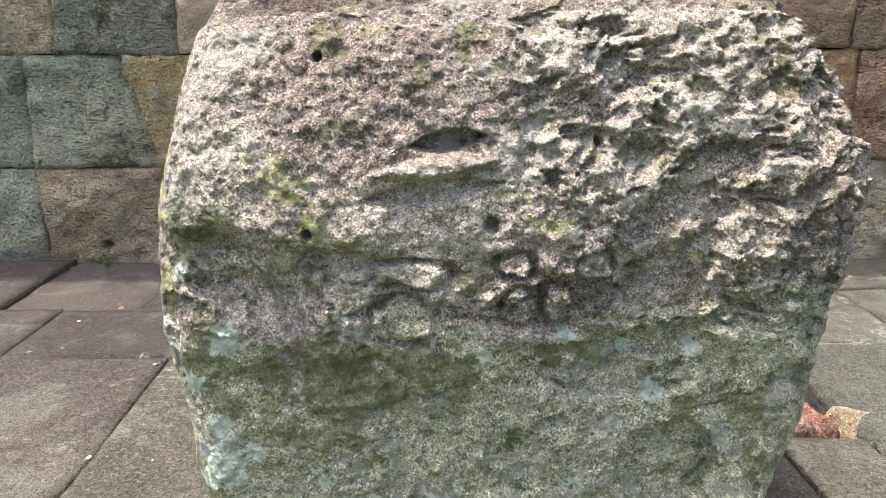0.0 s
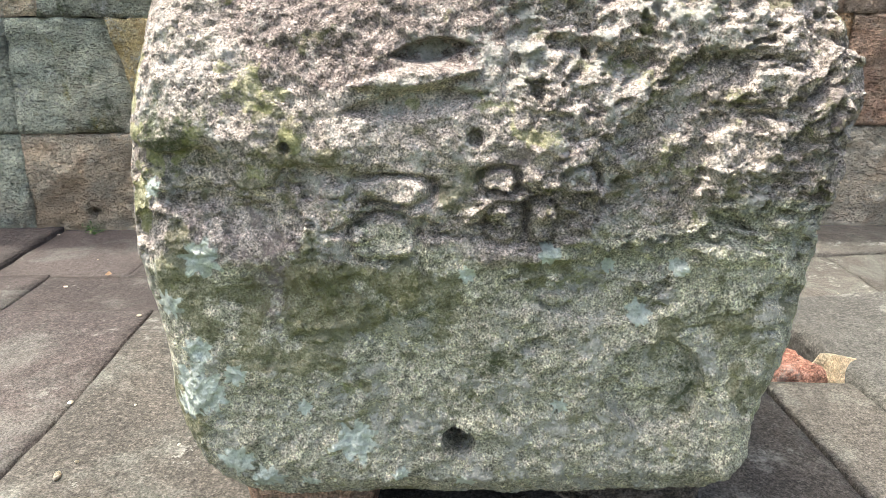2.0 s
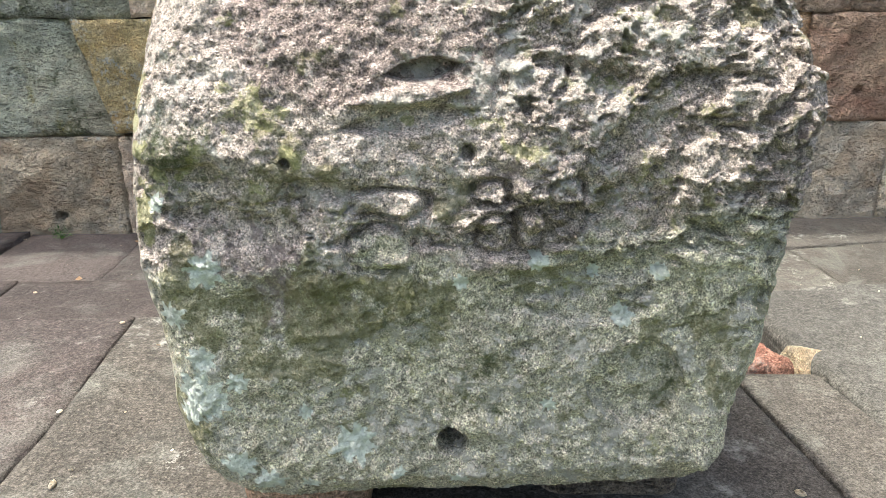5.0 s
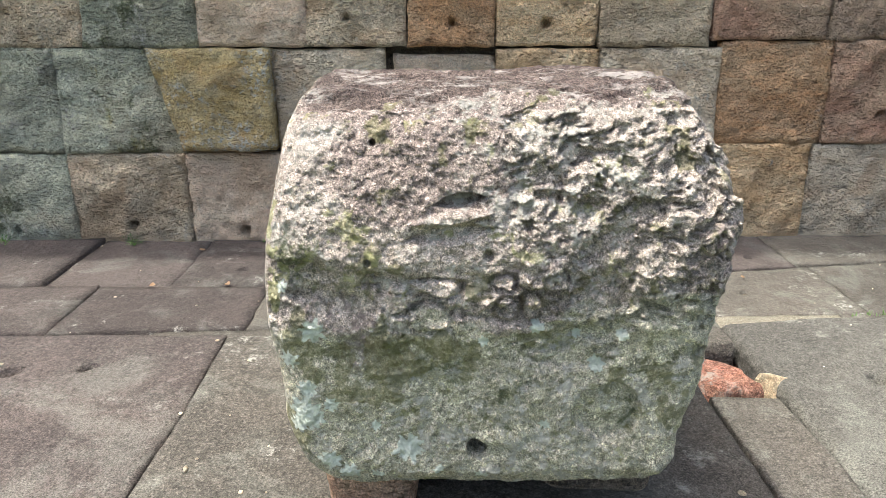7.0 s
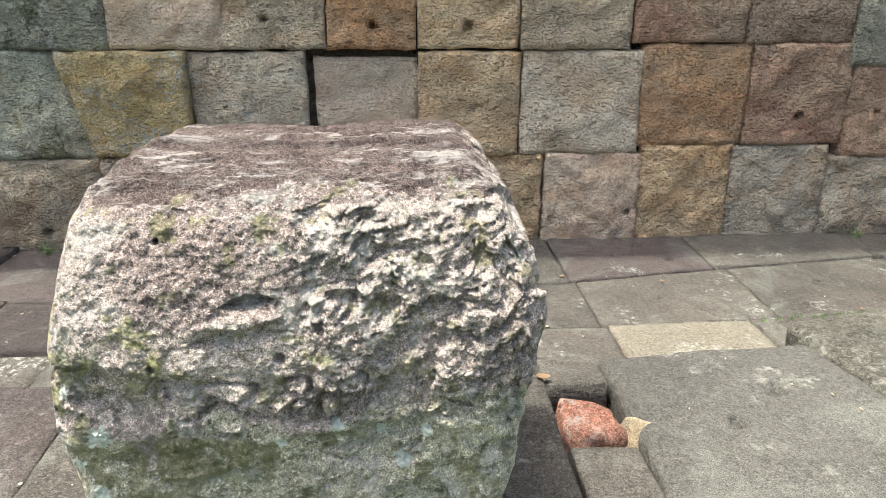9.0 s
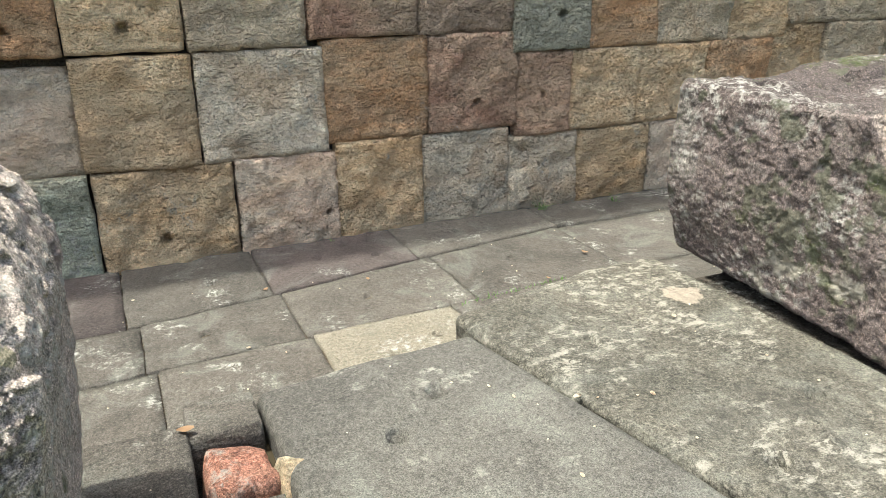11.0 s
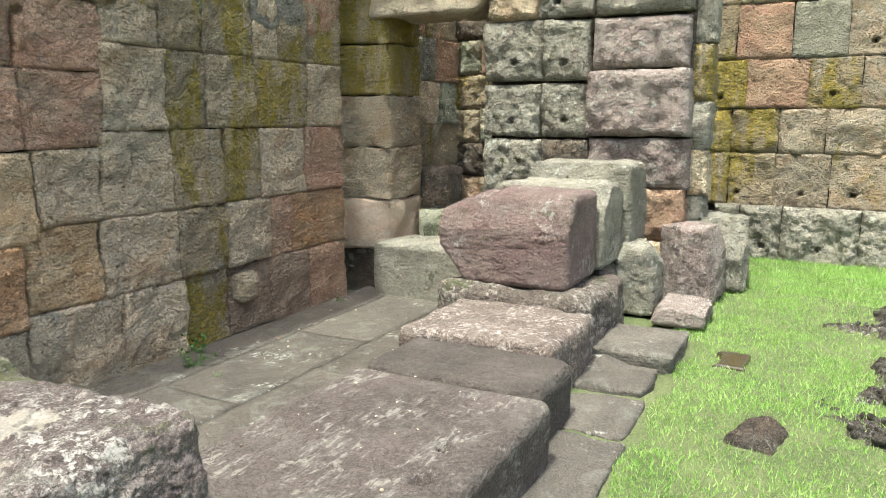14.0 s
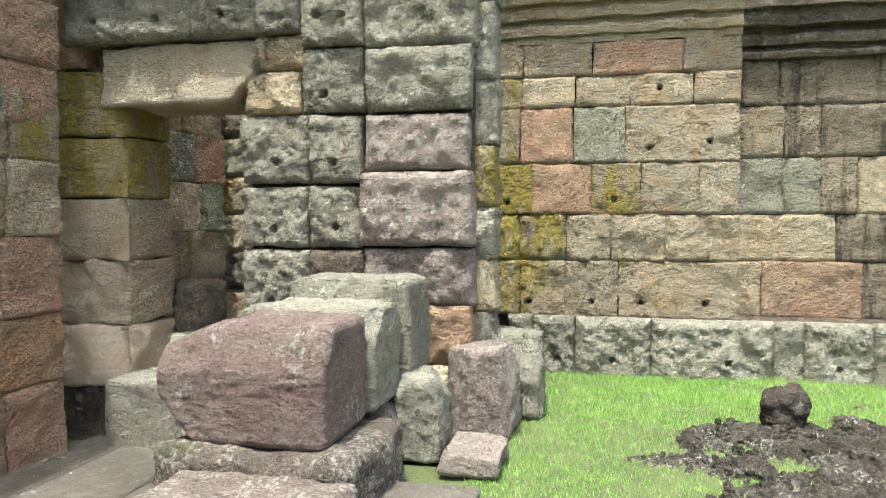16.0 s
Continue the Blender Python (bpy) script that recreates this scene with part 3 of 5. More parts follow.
def paving_row(xs, lo, hi, mats, seed, holes=()):
    for k in range(len(xs) - 1):
        a, b = xs[k], xs[k + 1]
        ya = (row_line(a, lo), row_line(b, lo))
        yb = (5.04, 5.04) if hi == 0 else (row_line(a, hi), row_line(b, hi))
        inside = [h for h in holes if a < h[0] < b]
        paving(a, b, ya, yb, mats[k % len(mats)], seed + k, z=-0.34 + 0.003 * math.sin(seed + k * 2.3), holes=inside)


P, D, L = PAVE, PAVE_DARK, PAVE_PALE
paving_row([-4.6, -3.4, -2.5, -1.58, -0.92, 0.0, 0.87, 1.57, 2.42, 3.42, 5.0, 6.75, 9.3], 1, 0, [D, D, D, D, D, D, P, D, P, P, P, P], 600, [(1.9, 0.5), (2.2, 0.3), (2.1, 0.7), (2.8, 0.5), (1.3, 0.4), (-0.6, 0.3)])
paving_row([-4.6, -3.2, -2.2, -1.27, -0.4, 0.3, 0.93, 1.6, 2.48, 3.4, 4.6, 6.1, 7.6, 9.6], 2, 1, [D, D, D, D, P, P, P, P, P, P, P, P, P], 630, [(1.2, 0.5), (2.0, 0.5), (2.9, 0.6), (2.7, 0.2)])
paving_row([-4.6, -3.0, -1.8, -0.8, 0.2, 0.97, 1.63, 2.32, 3.1, 5.3, 6.9, 9.6], 3, 2, [P, P, P, P, P, P, L, P, P, P, P], 660, [(1.3, 0.4), (1.9, 0.6), (2.15, 0.7), (2.8, 0.5)])
paving_row_y = [(x0, x0 + 0.95) for x0 in np.arange(-4.6, 9.6, 0.95)]
for k, (a, b) in enumerate(paving_row_y):
    paving(float(a), float(b), (2.3, 2.3), (3.0, 3.0), P, 690 + k, z=-0.335)

# ---- raised edging slabs ----
def edging(x0, x1, y0, y1, z, material, label, seed, n=44, radius=0.007, amp=0.004, shape=None, bottom=-0.5, fields=None):
    return rock("edging_slab", (x0, y0, bottom), (x1, y1, z), material, label, "stone slab", "edging slabs along the walk", n=n, radius=radius, amp=amp, scale=5.0, seed=seed, shape=shape, fields=fields)


def ragged(then=None):
    """Slab sides that wander a little, with worn corners."""
    def bend(q, d):
        side = np.clip(np.hypot(d[:, 0], d[:, 1]), 0, 1)
        wob = 0.009 * fbm(q * (1, 1, 0.2), 4, 4, 61)
        q[:, 0] += side * np.abs(d[:, 0]) * wob
        q[:, 1] += side * np.abs(d[:, 1]) * wob
        return then(q, d) if then else q
    return bend


def pits(holes):
    """Small lifting holes sunk into a top face."""
    def bend(q, d):
        for hx, hy, hr in holes:
            dist = np.hypot(q[:, 0] - hx, q[:, 1] - hy)
            q[:, 2] -= np.where(d[:, 2] > 0.7, 0.06 * np.clip((hr * 1.3 - dist) / (hr * 0.5), 0, 1), 0)
        return q
    return bend


edging(-2.2, -1.05, 1.42, 2.33, 0.28, SLAB_DARK, "dark worn edging slab beside the walk", 1)
edging(-1.04, -0.0505, 1.42, 2.33, 0.285, PAVE_DARK, "grey-brown edging slab with a round pit", 2, n=60, radius=0.007, shape=ragged(pits([(-0.47, 2.14, 0.016), (-0.31, 2.16, 0.012)])))
edging(-0.048, 1.0, 1.42, 2.32, 0.285, PAVE, "grey-brown edging slab under the carved stone", 3, n=60, radius=0.007, shape=ragged())


def lean(at, slope, far, then):
    """A slab with one long edge askew and its far edge drawn out along x."""
    def bend(q, d):
        q[:, 0] += slope * (2.5 - q[:, 1]) * np.clip(1 - np.abs(q[:, 0] - at) / 0.3, 0, 1)
        q[:, 1] += far * np.clip((q[:, 1] - 2.1) / 0.4, 0, 1) * np.clip((q[:, 0] - 1.16) / 0.6, 0, 1.9)
        return then(q, d)
    return bend


edging(1.162, 1.735, 1.42, 2.42, 0.272, SLAB_GREY, "smooth dark grey slab with two lifting holes", 4, n=80, radius=0.03, shape=lean(1.735, 0.2, 0.07, ragged(pits([(1.40, 2.11, 0.017), (1.545, 2.235, 0.02), (1.3, 1.7, 0.012)]))))
edging(1.742, 2.56, 1.42, 2.46, 0.27, SLAB, "broad grey slab with pale curled lichen and pits", 12, n=100, radius=0.03, shape=lean(1.742, 0.2, 0.16, ragged(pits([(2.02, 2.3, 0.014), (2.2, 2.36, 0.012), (2.05, 1.72, 0.02), (2.32, 1.86, 0.018)]))),
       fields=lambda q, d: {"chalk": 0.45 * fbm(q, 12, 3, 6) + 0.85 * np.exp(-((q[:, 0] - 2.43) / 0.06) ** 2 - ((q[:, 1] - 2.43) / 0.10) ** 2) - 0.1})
edging(2.72, 4.0, 1.46, 2.62, 0.27, SLAB_WORN, "grey slab with rounded edge under the broken block", 5, n=50, radius=0.09)
tagged(new("gap_soil", flat("gap_soil", (2.38, 1.5), (2.82, 2.56), 0.215, SOIL, 24, 0.03)), "dark damp soil in the gap under the broken block", "soil", kind="structure")
edging(4.02, 5.64, 1.64, 2.66, 0.28, SLAB_WORN, "grey edging slab with lichen and two pits", 6, n=80, radius=0.06, shape=pits([(4.75, 1.8, 0.027), (5.0, 1.84, 0.027), (5.4, 1.95, 0.018), (4.9, 2.5, 0.02)]))
edging(5.66, 6.2, 1.72, 2.66, 0.285, SLAB_DARK, "dark smooth edging slab with a rounded edge", 7, n=40, radius=0.08)
edging(6.22, 7.02, 1.84, 2.78, 0.31, SLAB_PINK, "pinkish rough edging slab with a small pit", 8, n=50, radius=0.05, amp=0.02, shape=pits([(6.6, 2.6, 0.02)]))
edging(7.04, 7.95, 1.88, 2.98, 0.37, BLOCK_LUMP, "lumpy grey edging slab under the pink block", 9, n=40, radius=0.08, amp=0.03)
edging(7.97, 9.1, 2.02, 3.1, 0.42, BLOCK_LUMP, "lumpy grey edging slab at the foot of the doorway", 10, n=40, radius=0.1, amp=0.035)
edging(-4.6, -2.22, 1.42, 2.33, 0.28, PAVE, "worn edging slab beside the walk", 11)

# flat stones between edging and grass
xs = [2.6, 3.5, 4.4, 5.2, 6.0, 6.55, 7.05, 7.7]
for k in range(len(xs) - 1):
    rock("step_stone", (xs[k] + 0.01, 1.39 + 0.03 * (k % 3), -0.35), (xs[k + 1] - 0.01, 1.78 + 0.02 * k, 0.0 + 0.03 * (k > 4) + 0.05 * (k > 5)), PAVE, "flat worn stone at the edge of the grass", "stone slab", "flat stones along the grass", n=24, radius=0.03, amp=0.012 + 0.012 * (k > 4), seed=40 + k)

# ---- carved cube of stone ----
def step(v, lo, hi):
    t = np.clip((v - lo) / (hi - lo), 0, 1)
    return t * t * (3 - 2 * t)


def spot(x, z, cx, cz, rx, rz):
    return np.exp(-((x - cx) / rx) ** 2 - ((z - cz) / rz) ** 2)


def carve(q, d):
    x, y, z = q[:, 0].copy(), q[:, 1].copy(), q[:, 2].copy()
    front = np.clip(-d[:, 1] * 1.5, 0, 1)
    near = np.clip((2.0 - y) / 0.4, 0, 1)
    k = (z - 0.36) / 0.57
    # sides lean: narrow foot with its front corner cut off, shoulder on one side
    right = np.clip((x - 0.55) / 0.3, 0, 1)
    left = np.clip((0.5 - x) / 0.3, 0, 1)
    corner = 0.45 + 0.55 * step(1.80 - y, 0, 0.2)
    q[:, 0] -= right * np.where(k < 0.7, 0.075 * np.clip((0.7 - k) / 0.7, 0, 1) ** 1.1 * corner, 0.06 * np.clip((k - 0.7) / 0.3, 0, 1) ** 2)
    q[:, 0] += left * (0.055 * np.clip((0.22 - k) / 0.22, 0, 1) ** 1.5 + 0.015 * step(0.5 - k, 0, 0.2) + 0.035 * np.clip((k - 0.7) / 0.3, 0, 1))
    # rounded shoulder towards the top, foot drawn back
    q[:, 1] += near * (0.10 * np.clip((z - 0.68) / 0.25, 0, 1) ** 1.8 + 0.04 * np.clip((0.10 - k) / 0.1, 0, 1))
    push = np.zeros(len(q))
    warp = q + 0.012 * np.stack([fbm(q, 14, 3, 80), 0 * x, fbm(q, 14, 3, 81)], 1)
    # broken zone: deep sharp hollows between plates, slanting at the far side
    edge = 0.545 + 0.03 * fbm(q, 12, 3, 5) - 0.03 * step(0.72 - z, 0, 0.05)
    zone = step(x, edge - 0.012, edge + 0.012) * step(z, 0.61, 0.70) * step(0.925 - z, 0, 0.03)
    skew = warp @ np.array([[1, 0, -0.35], [0, 1, 0], [0.2, 0, 1.0]])
    deep = step(fbm(skew * (0.8, 1, 1.5), 17, 5, 21, 0.62), -0.15, 0.28)
    teeth = step(fbm(skew * (0.7, 1, 1.7), 42, 4, 25, 0.6), -0.1, 0.3)
    push += zone * (0.014 * deep + 0.006 * teeth - 0.007 + 0.004 * fbm(q, 70, 3, 24))
    # rippled strip under it fades downwards
    strip = step(x, 0.52, 0.62) * step(z, 0.53, 0.60) * step(0.72 - z, 0, 0.06)
    push += strip * (0.012 * step(fbm(warp * (0.5, 1, 1.9), 24, 4, 27, 0.55), -0.05, 0.35))
    # broken ledge on the near side, hollow below it
    lip = 0.728 - 0.11 * (x - 0.267) + 0.012 * fbm(q, 16, 4, 77)
    run = step(0.47 - x, 0, 0.06)
    under = step(lip - z, 0, 0.006) * step(z - lip + 0.085, 0, 0.05)
    push += run * (0.013 * under * (0.35 + 0.65 * step(fbm(warp * (0.8, 1, 1.4), 26, 4, 31, 0.6), -0.25, 0.15)) - 0.005 * step(z - lip, 0, 0.01) * step(lip + 0.04 - z, 0, 0.03))
    band = np.clip(1.2 - np.abs(z - 0.668) / 0.04, 0, 1)
    push += band * 0.010 * step(fbm(warp * (0.8, 1, 1.8), 22, 5, 32, 0.62), 0.0, 0.3)
    # lower half set back a little, with soft swells
    push += 0.007 * step(0.64 + 0.02 * fbm(q, 8, 3, 15) - z, 0, 0.03)
    push -= 0.010 * spot(x, z, 0.464, 0.60, 0.022, 0.05) + 0.007 * spot(x, z, 0.50, 0.50, 0.07, 0.07)
    push += 0.008 * np.clip(1 - np.abs(x - 0.478 - 0.02 * vnoise(q * 20, 3)) / 0.006, 0, 1) * step(z, 0.60, 0.62) * step(0.71 - z, 0, 0.02)
    # granular skin
    push += 0.0035 * fbm(q, 34, 3, 33) + 0.0028 * fbm(q, 95, 3, 34, 0.7) - 0.002 * step(fbm(q, 60, 2, 35), 0.35, 0.6)
    # lip-shaped slot over a raised sill
    slope = z - 0.12 * (x - 0.484)
    arch = 0.011 * np.clip(1 - ((x - 0.483) / 0.036) ** 2, 0, 1)
    push += 0.020 * step(arch - np.abs(slope - 0.803), 0, 0.004)
    sill = np.clip(1 - ((x - 0.47) / 0.062) ** 2, 0, 1)
    push -= 0.010 * step(0.010 * sill - np.abs(slope - 0.784), 0, 0.006)
    push += 0.012 * step(0.012 * sill - np.abs(slope - 0.764), -0.002, 0.006) * step(sill, 0, 0.1)
    # carved leaf, rounded frame, ring and small flower
    for cx, cz, rx, rz, width in ((0.452, 0.692, 0.030, 0.012, 0.20), (0.443, 0.650, 0.027, 0.019, 0.16), (0.547, 0.664, 0.018, 0.018, 0.20), (0.540, 0.701, 0.015, 0.010, 0.25), (0.578, 0.664, 0.013, 0.020, 0.2), (0.61, 0.70, 0.016, 0.012, 0.2)):
        loop = (np.abs((x - cx) / rx) ** 2.6 + np.abs((z - cz) / rz) ** 2.6) ** (1 / 2.6)
        push += 0.0085 * np.clip(1.25 - np.abs(loop - 1.08) / width, 0, 1) - 0.004 * step(0.9 - loop, 0, 0.3)
    for hx, hz, hr in ((0.508, 0.452, 0.0135), (0.365, 0.728, 0.004), (0.520, 0.735, 0.006), (0.36, 0.87, 0.004), (0.612, 0.80, 0.004)):
        gap = np.hypot(x - hx, z - hz) * (1 + 0.1 * vnoise(q * 60, 2))
        push += (0.055 if hr > 0.01 else 0.014) * np.clip((hr * 1.2 - gap) / (hr * 0.3), 0, 1)
    # flaked hollow low on one side
    flake = 1 - ((x - 0.715) / 0.06) ** 2 - ((z - 0.505) / 0.045) ** 2 + 0.5 * fbm(q, 13, 4, 52)
    push += 0.015 * step(flake, 0.1, 0.28) + 0.004 * step(z, 0.40, 0.47) * step(x, 0.6, 0.66)
    for cx, cz in ((0.33, 0.60), (0.40, 0.56), (0.62, 0.60), (0.58, 0.55), (0.66, 0.62)):
        push += 0.005 * step(spot(x, z, cx, cz, 0.035, 0.014) + 0.3 * fbm(q, 22, 3, 57), 0.45, 0.65)
    q[:, 1] += front * push
    q[:, 0] -= np.clip(d[:, 0], 0, 1) * (0.004 * fbm(q, 40, 4, 35) + 0.012 * step(fbm(q, 17, 4, 36), 0, 0.3) * step(z, 0.62, 0.7))
    # top: grain runs across in long splinters
    top = np.clip(d[:, 2], 0, 1)
    q[:, 2] += top * (0.008 * fbm(q * (0.16, 1, 1), 40, 4, 61, 0.7) - 0.012 * step(fbm(q * (0.2, 1, 1), 16, 3, 62), 0.1, 0.3) - 0.02 * np.clip((y - 1.9) / 0.3, 0, 1))
    for hx, hy in ((0.393, 1.747), (0.54, 1.84)):
        q[:, 2] -= top * 0.03 * np.clip(1.6 - np.hypot((x - hx) / 0.018, (y - hy) / 0.009), 0, 1)
    return q


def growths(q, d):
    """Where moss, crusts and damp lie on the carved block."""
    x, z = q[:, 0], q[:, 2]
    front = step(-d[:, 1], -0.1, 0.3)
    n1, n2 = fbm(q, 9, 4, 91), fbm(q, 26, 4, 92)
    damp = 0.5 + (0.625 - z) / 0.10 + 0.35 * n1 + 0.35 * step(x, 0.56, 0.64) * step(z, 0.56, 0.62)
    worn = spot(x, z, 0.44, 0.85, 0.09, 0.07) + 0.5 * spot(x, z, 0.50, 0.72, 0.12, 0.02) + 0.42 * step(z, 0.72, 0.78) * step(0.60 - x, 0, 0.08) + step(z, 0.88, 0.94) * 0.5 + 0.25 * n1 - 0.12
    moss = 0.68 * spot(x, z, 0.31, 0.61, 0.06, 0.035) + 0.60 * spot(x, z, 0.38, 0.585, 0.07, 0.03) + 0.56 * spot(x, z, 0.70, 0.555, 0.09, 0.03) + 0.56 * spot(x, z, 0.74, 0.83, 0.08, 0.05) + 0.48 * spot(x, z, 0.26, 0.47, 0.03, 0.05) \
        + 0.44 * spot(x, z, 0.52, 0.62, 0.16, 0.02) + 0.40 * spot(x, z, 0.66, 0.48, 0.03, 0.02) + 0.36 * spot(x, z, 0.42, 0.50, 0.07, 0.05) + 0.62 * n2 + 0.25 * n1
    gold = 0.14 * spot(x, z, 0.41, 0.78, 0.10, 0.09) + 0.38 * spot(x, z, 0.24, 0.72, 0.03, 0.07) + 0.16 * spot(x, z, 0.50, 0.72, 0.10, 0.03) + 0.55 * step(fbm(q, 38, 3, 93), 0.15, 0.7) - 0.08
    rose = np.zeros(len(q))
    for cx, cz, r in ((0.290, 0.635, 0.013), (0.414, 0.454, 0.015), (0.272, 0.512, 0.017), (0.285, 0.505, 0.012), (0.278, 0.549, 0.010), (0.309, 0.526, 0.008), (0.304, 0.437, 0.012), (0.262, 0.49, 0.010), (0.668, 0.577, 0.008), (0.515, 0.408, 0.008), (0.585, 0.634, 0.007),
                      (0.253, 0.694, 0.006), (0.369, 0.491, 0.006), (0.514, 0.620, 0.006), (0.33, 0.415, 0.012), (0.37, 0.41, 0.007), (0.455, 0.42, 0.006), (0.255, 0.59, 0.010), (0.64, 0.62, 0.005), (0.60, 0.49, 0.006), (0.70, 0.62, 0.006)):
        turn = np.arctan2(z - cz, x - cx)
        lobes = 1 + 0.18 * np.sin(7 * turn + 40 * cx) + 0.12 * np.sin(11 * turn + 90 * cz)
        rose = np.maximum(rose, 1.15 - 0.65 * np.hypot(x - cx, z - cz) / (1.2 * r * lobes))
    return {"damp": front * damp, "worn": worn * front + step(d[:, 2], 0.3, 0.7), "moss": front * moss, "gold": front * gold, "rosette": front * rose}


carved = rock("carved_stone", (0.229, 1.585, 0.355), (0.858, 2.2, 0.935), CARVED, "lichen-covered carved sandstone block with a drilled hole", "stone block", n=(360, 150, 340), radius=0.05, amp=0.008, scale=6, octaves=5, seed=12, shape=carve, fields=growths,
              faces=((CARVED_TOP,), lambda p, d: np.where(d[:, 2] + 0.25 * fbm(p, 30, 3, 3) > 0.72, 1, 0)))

for k, (x0, x1, y0) in enumerate(((0.28, 0.42, 1.69), (0.62, 0.80, 1.72), (0.35, 0.7, 2.0))):
    rock("prop_stone", (x0, y0, 0.26), (x1, y0 + 0.14, 0.40), SAND["r"] if k == 0 else SAND["d"], "small flat stone propping the carved block", "prop stone", "stones under the carved block", n=14, radius=0.03, amp=0.01, scale=9, seed=140 + k)
def chop(seed, count=7, keep=0.7):
    """Broken faces: flat cuts across the corners of a stone."""
    def cut(q, d):
        r = np.random.default_rng(seed)
        mid = (q.max(0) + q.min(0)) / 2
        half = (q.max(0) - q.min(0)) / 2
        for _ in range(count):
            u = r.normal(size=3) * (1, 1, 0.8)
            u[2] = abs(u[2])
            u = u / np.linalg.norm(u)
            s = ((q - mid) / half) @ u
            over = np.clip(s - s.max() * r.uniform(keep, keep + 0.2) - 0.05 * fbm(q, 7, 3, seed), 0, 9)
            q = q - (over[:, None] * 0.93 * u) * half
        return q
    return cut


# brick and pebbles in the gap beside it
rock("broken_brick", (1.005, 2.10, 0.10), (1.15, 2.26, 0.262), BRICK, "broken red brick wedged between two slabs", "brick", n=30, radius=0.02, amp=0.016, scale=11, seed=14, shape=chop(4, 6, 0.72))
rock("rubble_stone", (1.150, 2.06, 0.10), (1.222, 2.18, 0.288), SAND["b"], "pale broken stone beside the red brick", "rubble", n=30, radius=0.012, amp=0.014, scale=14, seed=15, shape=chop(6, 8, 0.62))

edging(1.004, 1.152, 1.42, 2.03, 0.28, PAVE, "narrow edging slab beside the wet gap", 17, n=24)
edging(1.004, 1.157, 2.275, 2.42, 0.275, PAVE, "short brown edging slab behind the red brick", 18, n=24)
tagged(new("puddle", box((1.03, 2.0, 0.05), (1.17, 2.3, 0.2), water, "puddle")), "thin brown rainwater in the gap between slabs", "puddle", kind="structure")

# ---- broken block ----
def broken(q, d):
    x, y, z = q[:, 0].copy(), q[:, 1].copy(), q[:, 2].copy()
    left = np.clip(-d[:, 0] * 1.4, 0, 1)
    front = np.clip(-d[:, 1] * 1.4, 0, 1)
    top = np.clip(d[:, 2], 0, 1)
    near = np.clip((2.2 - y) / 0.45, 0, 1)
    up = np.clip((z - 0.35) / 0.5, 0, 1)
    # the near face leans back, most of all at one corner
    q[:, 1] += near * up * (0.27 * np.clip((2.90 - x) / 0.38, 0, 1) + 0.06)
    # the near part ends in a crevice; the far part stands flat behind it
    past = step(x, 3.185, 3.215)
    q[:, 1] += past * near * (0.03 + 0.02 * up)
    # a boss bulges over the upper near face
    lump = spot(x, z, 3.01, 0.83, 0.19, 0.14) * (1 - past)
    q[:, 1] -= front * 0.13 * lump
    q[:, 2] += (1 - past) * np.clip((z - 0.6) / 0.26, 0, 1) * (0.105 + 0.03 * fbm(q, 9, 3, 87)) * np.clip(1.35 - ((x - 3.0) / 0.19) ** 2 - ((y - 1.84) / 0.16) ** 2, 0, 1) ** 0.6
    q[:, 1] += np.clip(front + top * near, 0, 1) * 0.17 * np.clip(1.2 - np.abs(x - 3.20 - 0.02 * vnoise(q * 9, 2)) / 0.026, 0, 1)
    warp = q + 0.02 * np.stack([fbm(q, 11, 3, 83), fbm(q, 11, 3, 84), fbm(q, 11, 3, 85)], 1)
    skin = np.clip(front + top * near, 0, 1) * (1 - past)
    for cx, slope, wide in ((2.84, 0.45, 0.007), (2.97, 0.15, 0.008), (2.91, -0.5, 0.005)):
        crack = np.clip(1 - np.abs(warp[:, 0] - cx - slope * (0.85 - z)) / wide, 0, 1) * step(z, 0.60, 0.70)
        q[:, 1] += skin * 0.022 * crack
    # ledge under the boss
    q[:, 1] += front * (1 - past) * 0.025 * step(0.70 + 0.10 * (x - 3.0) + 0.03 * fbm(q, 9, 3, 86) - z, 0, 0.02) * step(x, 2.9, 3.0)
    # top: a hollow behind the boss, the far end a step higher
    q[:, 2] -= top * 0.045 * np.exp(-((x - 2.95) / 0.28) ** 2 - ((y - 2.35) / 0.16) ** 2)
    q[:, 2] += top * 0.03 * step(y - 2.45 + 0.06 * vnoise(q * 9, 6), 0, 0.03) * step(x, 3.05, 3.12)
    # foot cut away all round, most of all at the far corner
    foot = np.clip((0.55 - z) / 0.28, 0, 1)
    q[:, 0] += np.clip((2.8 - x) / 0.25, 0, 1) * 0.05 * foot * np.clip((y - 1.85) / 0.5, 0.1, 1)
    q[:, 1] += near * 0.04 * foot
    q[:, 2] += np.clip((0.5 - z) / 0.2, 0, 1) * 0.04 * np.clip((y - 1.95) / 0.65, 0, 1) * np.clip((3.0 - x) / 0.4, 0, 1)
    # flaked and pitted faces
    q[:, 0] += left * (0.009 * step(fbm(warp * (1, 1, 0.7), 9, 4, 41, 0.5), -0.1, 0.35) + 0.004 * step(fbm(warp, 30, 4, 46, 0.6), 0.15, 0.5) + 0.0028 * fbm(q, 55, 3, 42, 0.6))
    q[:, 1] += front * (0.011 * step(fbm(warp, 8, 4, 43, 0.5), -0.05, 0.3) + 0.004 * step(fbm(warp, 28, 4, 47, 0.6), 0.1, 0.5) + 0.0028 * fbm(q, 55, 3, 44, 0.6))
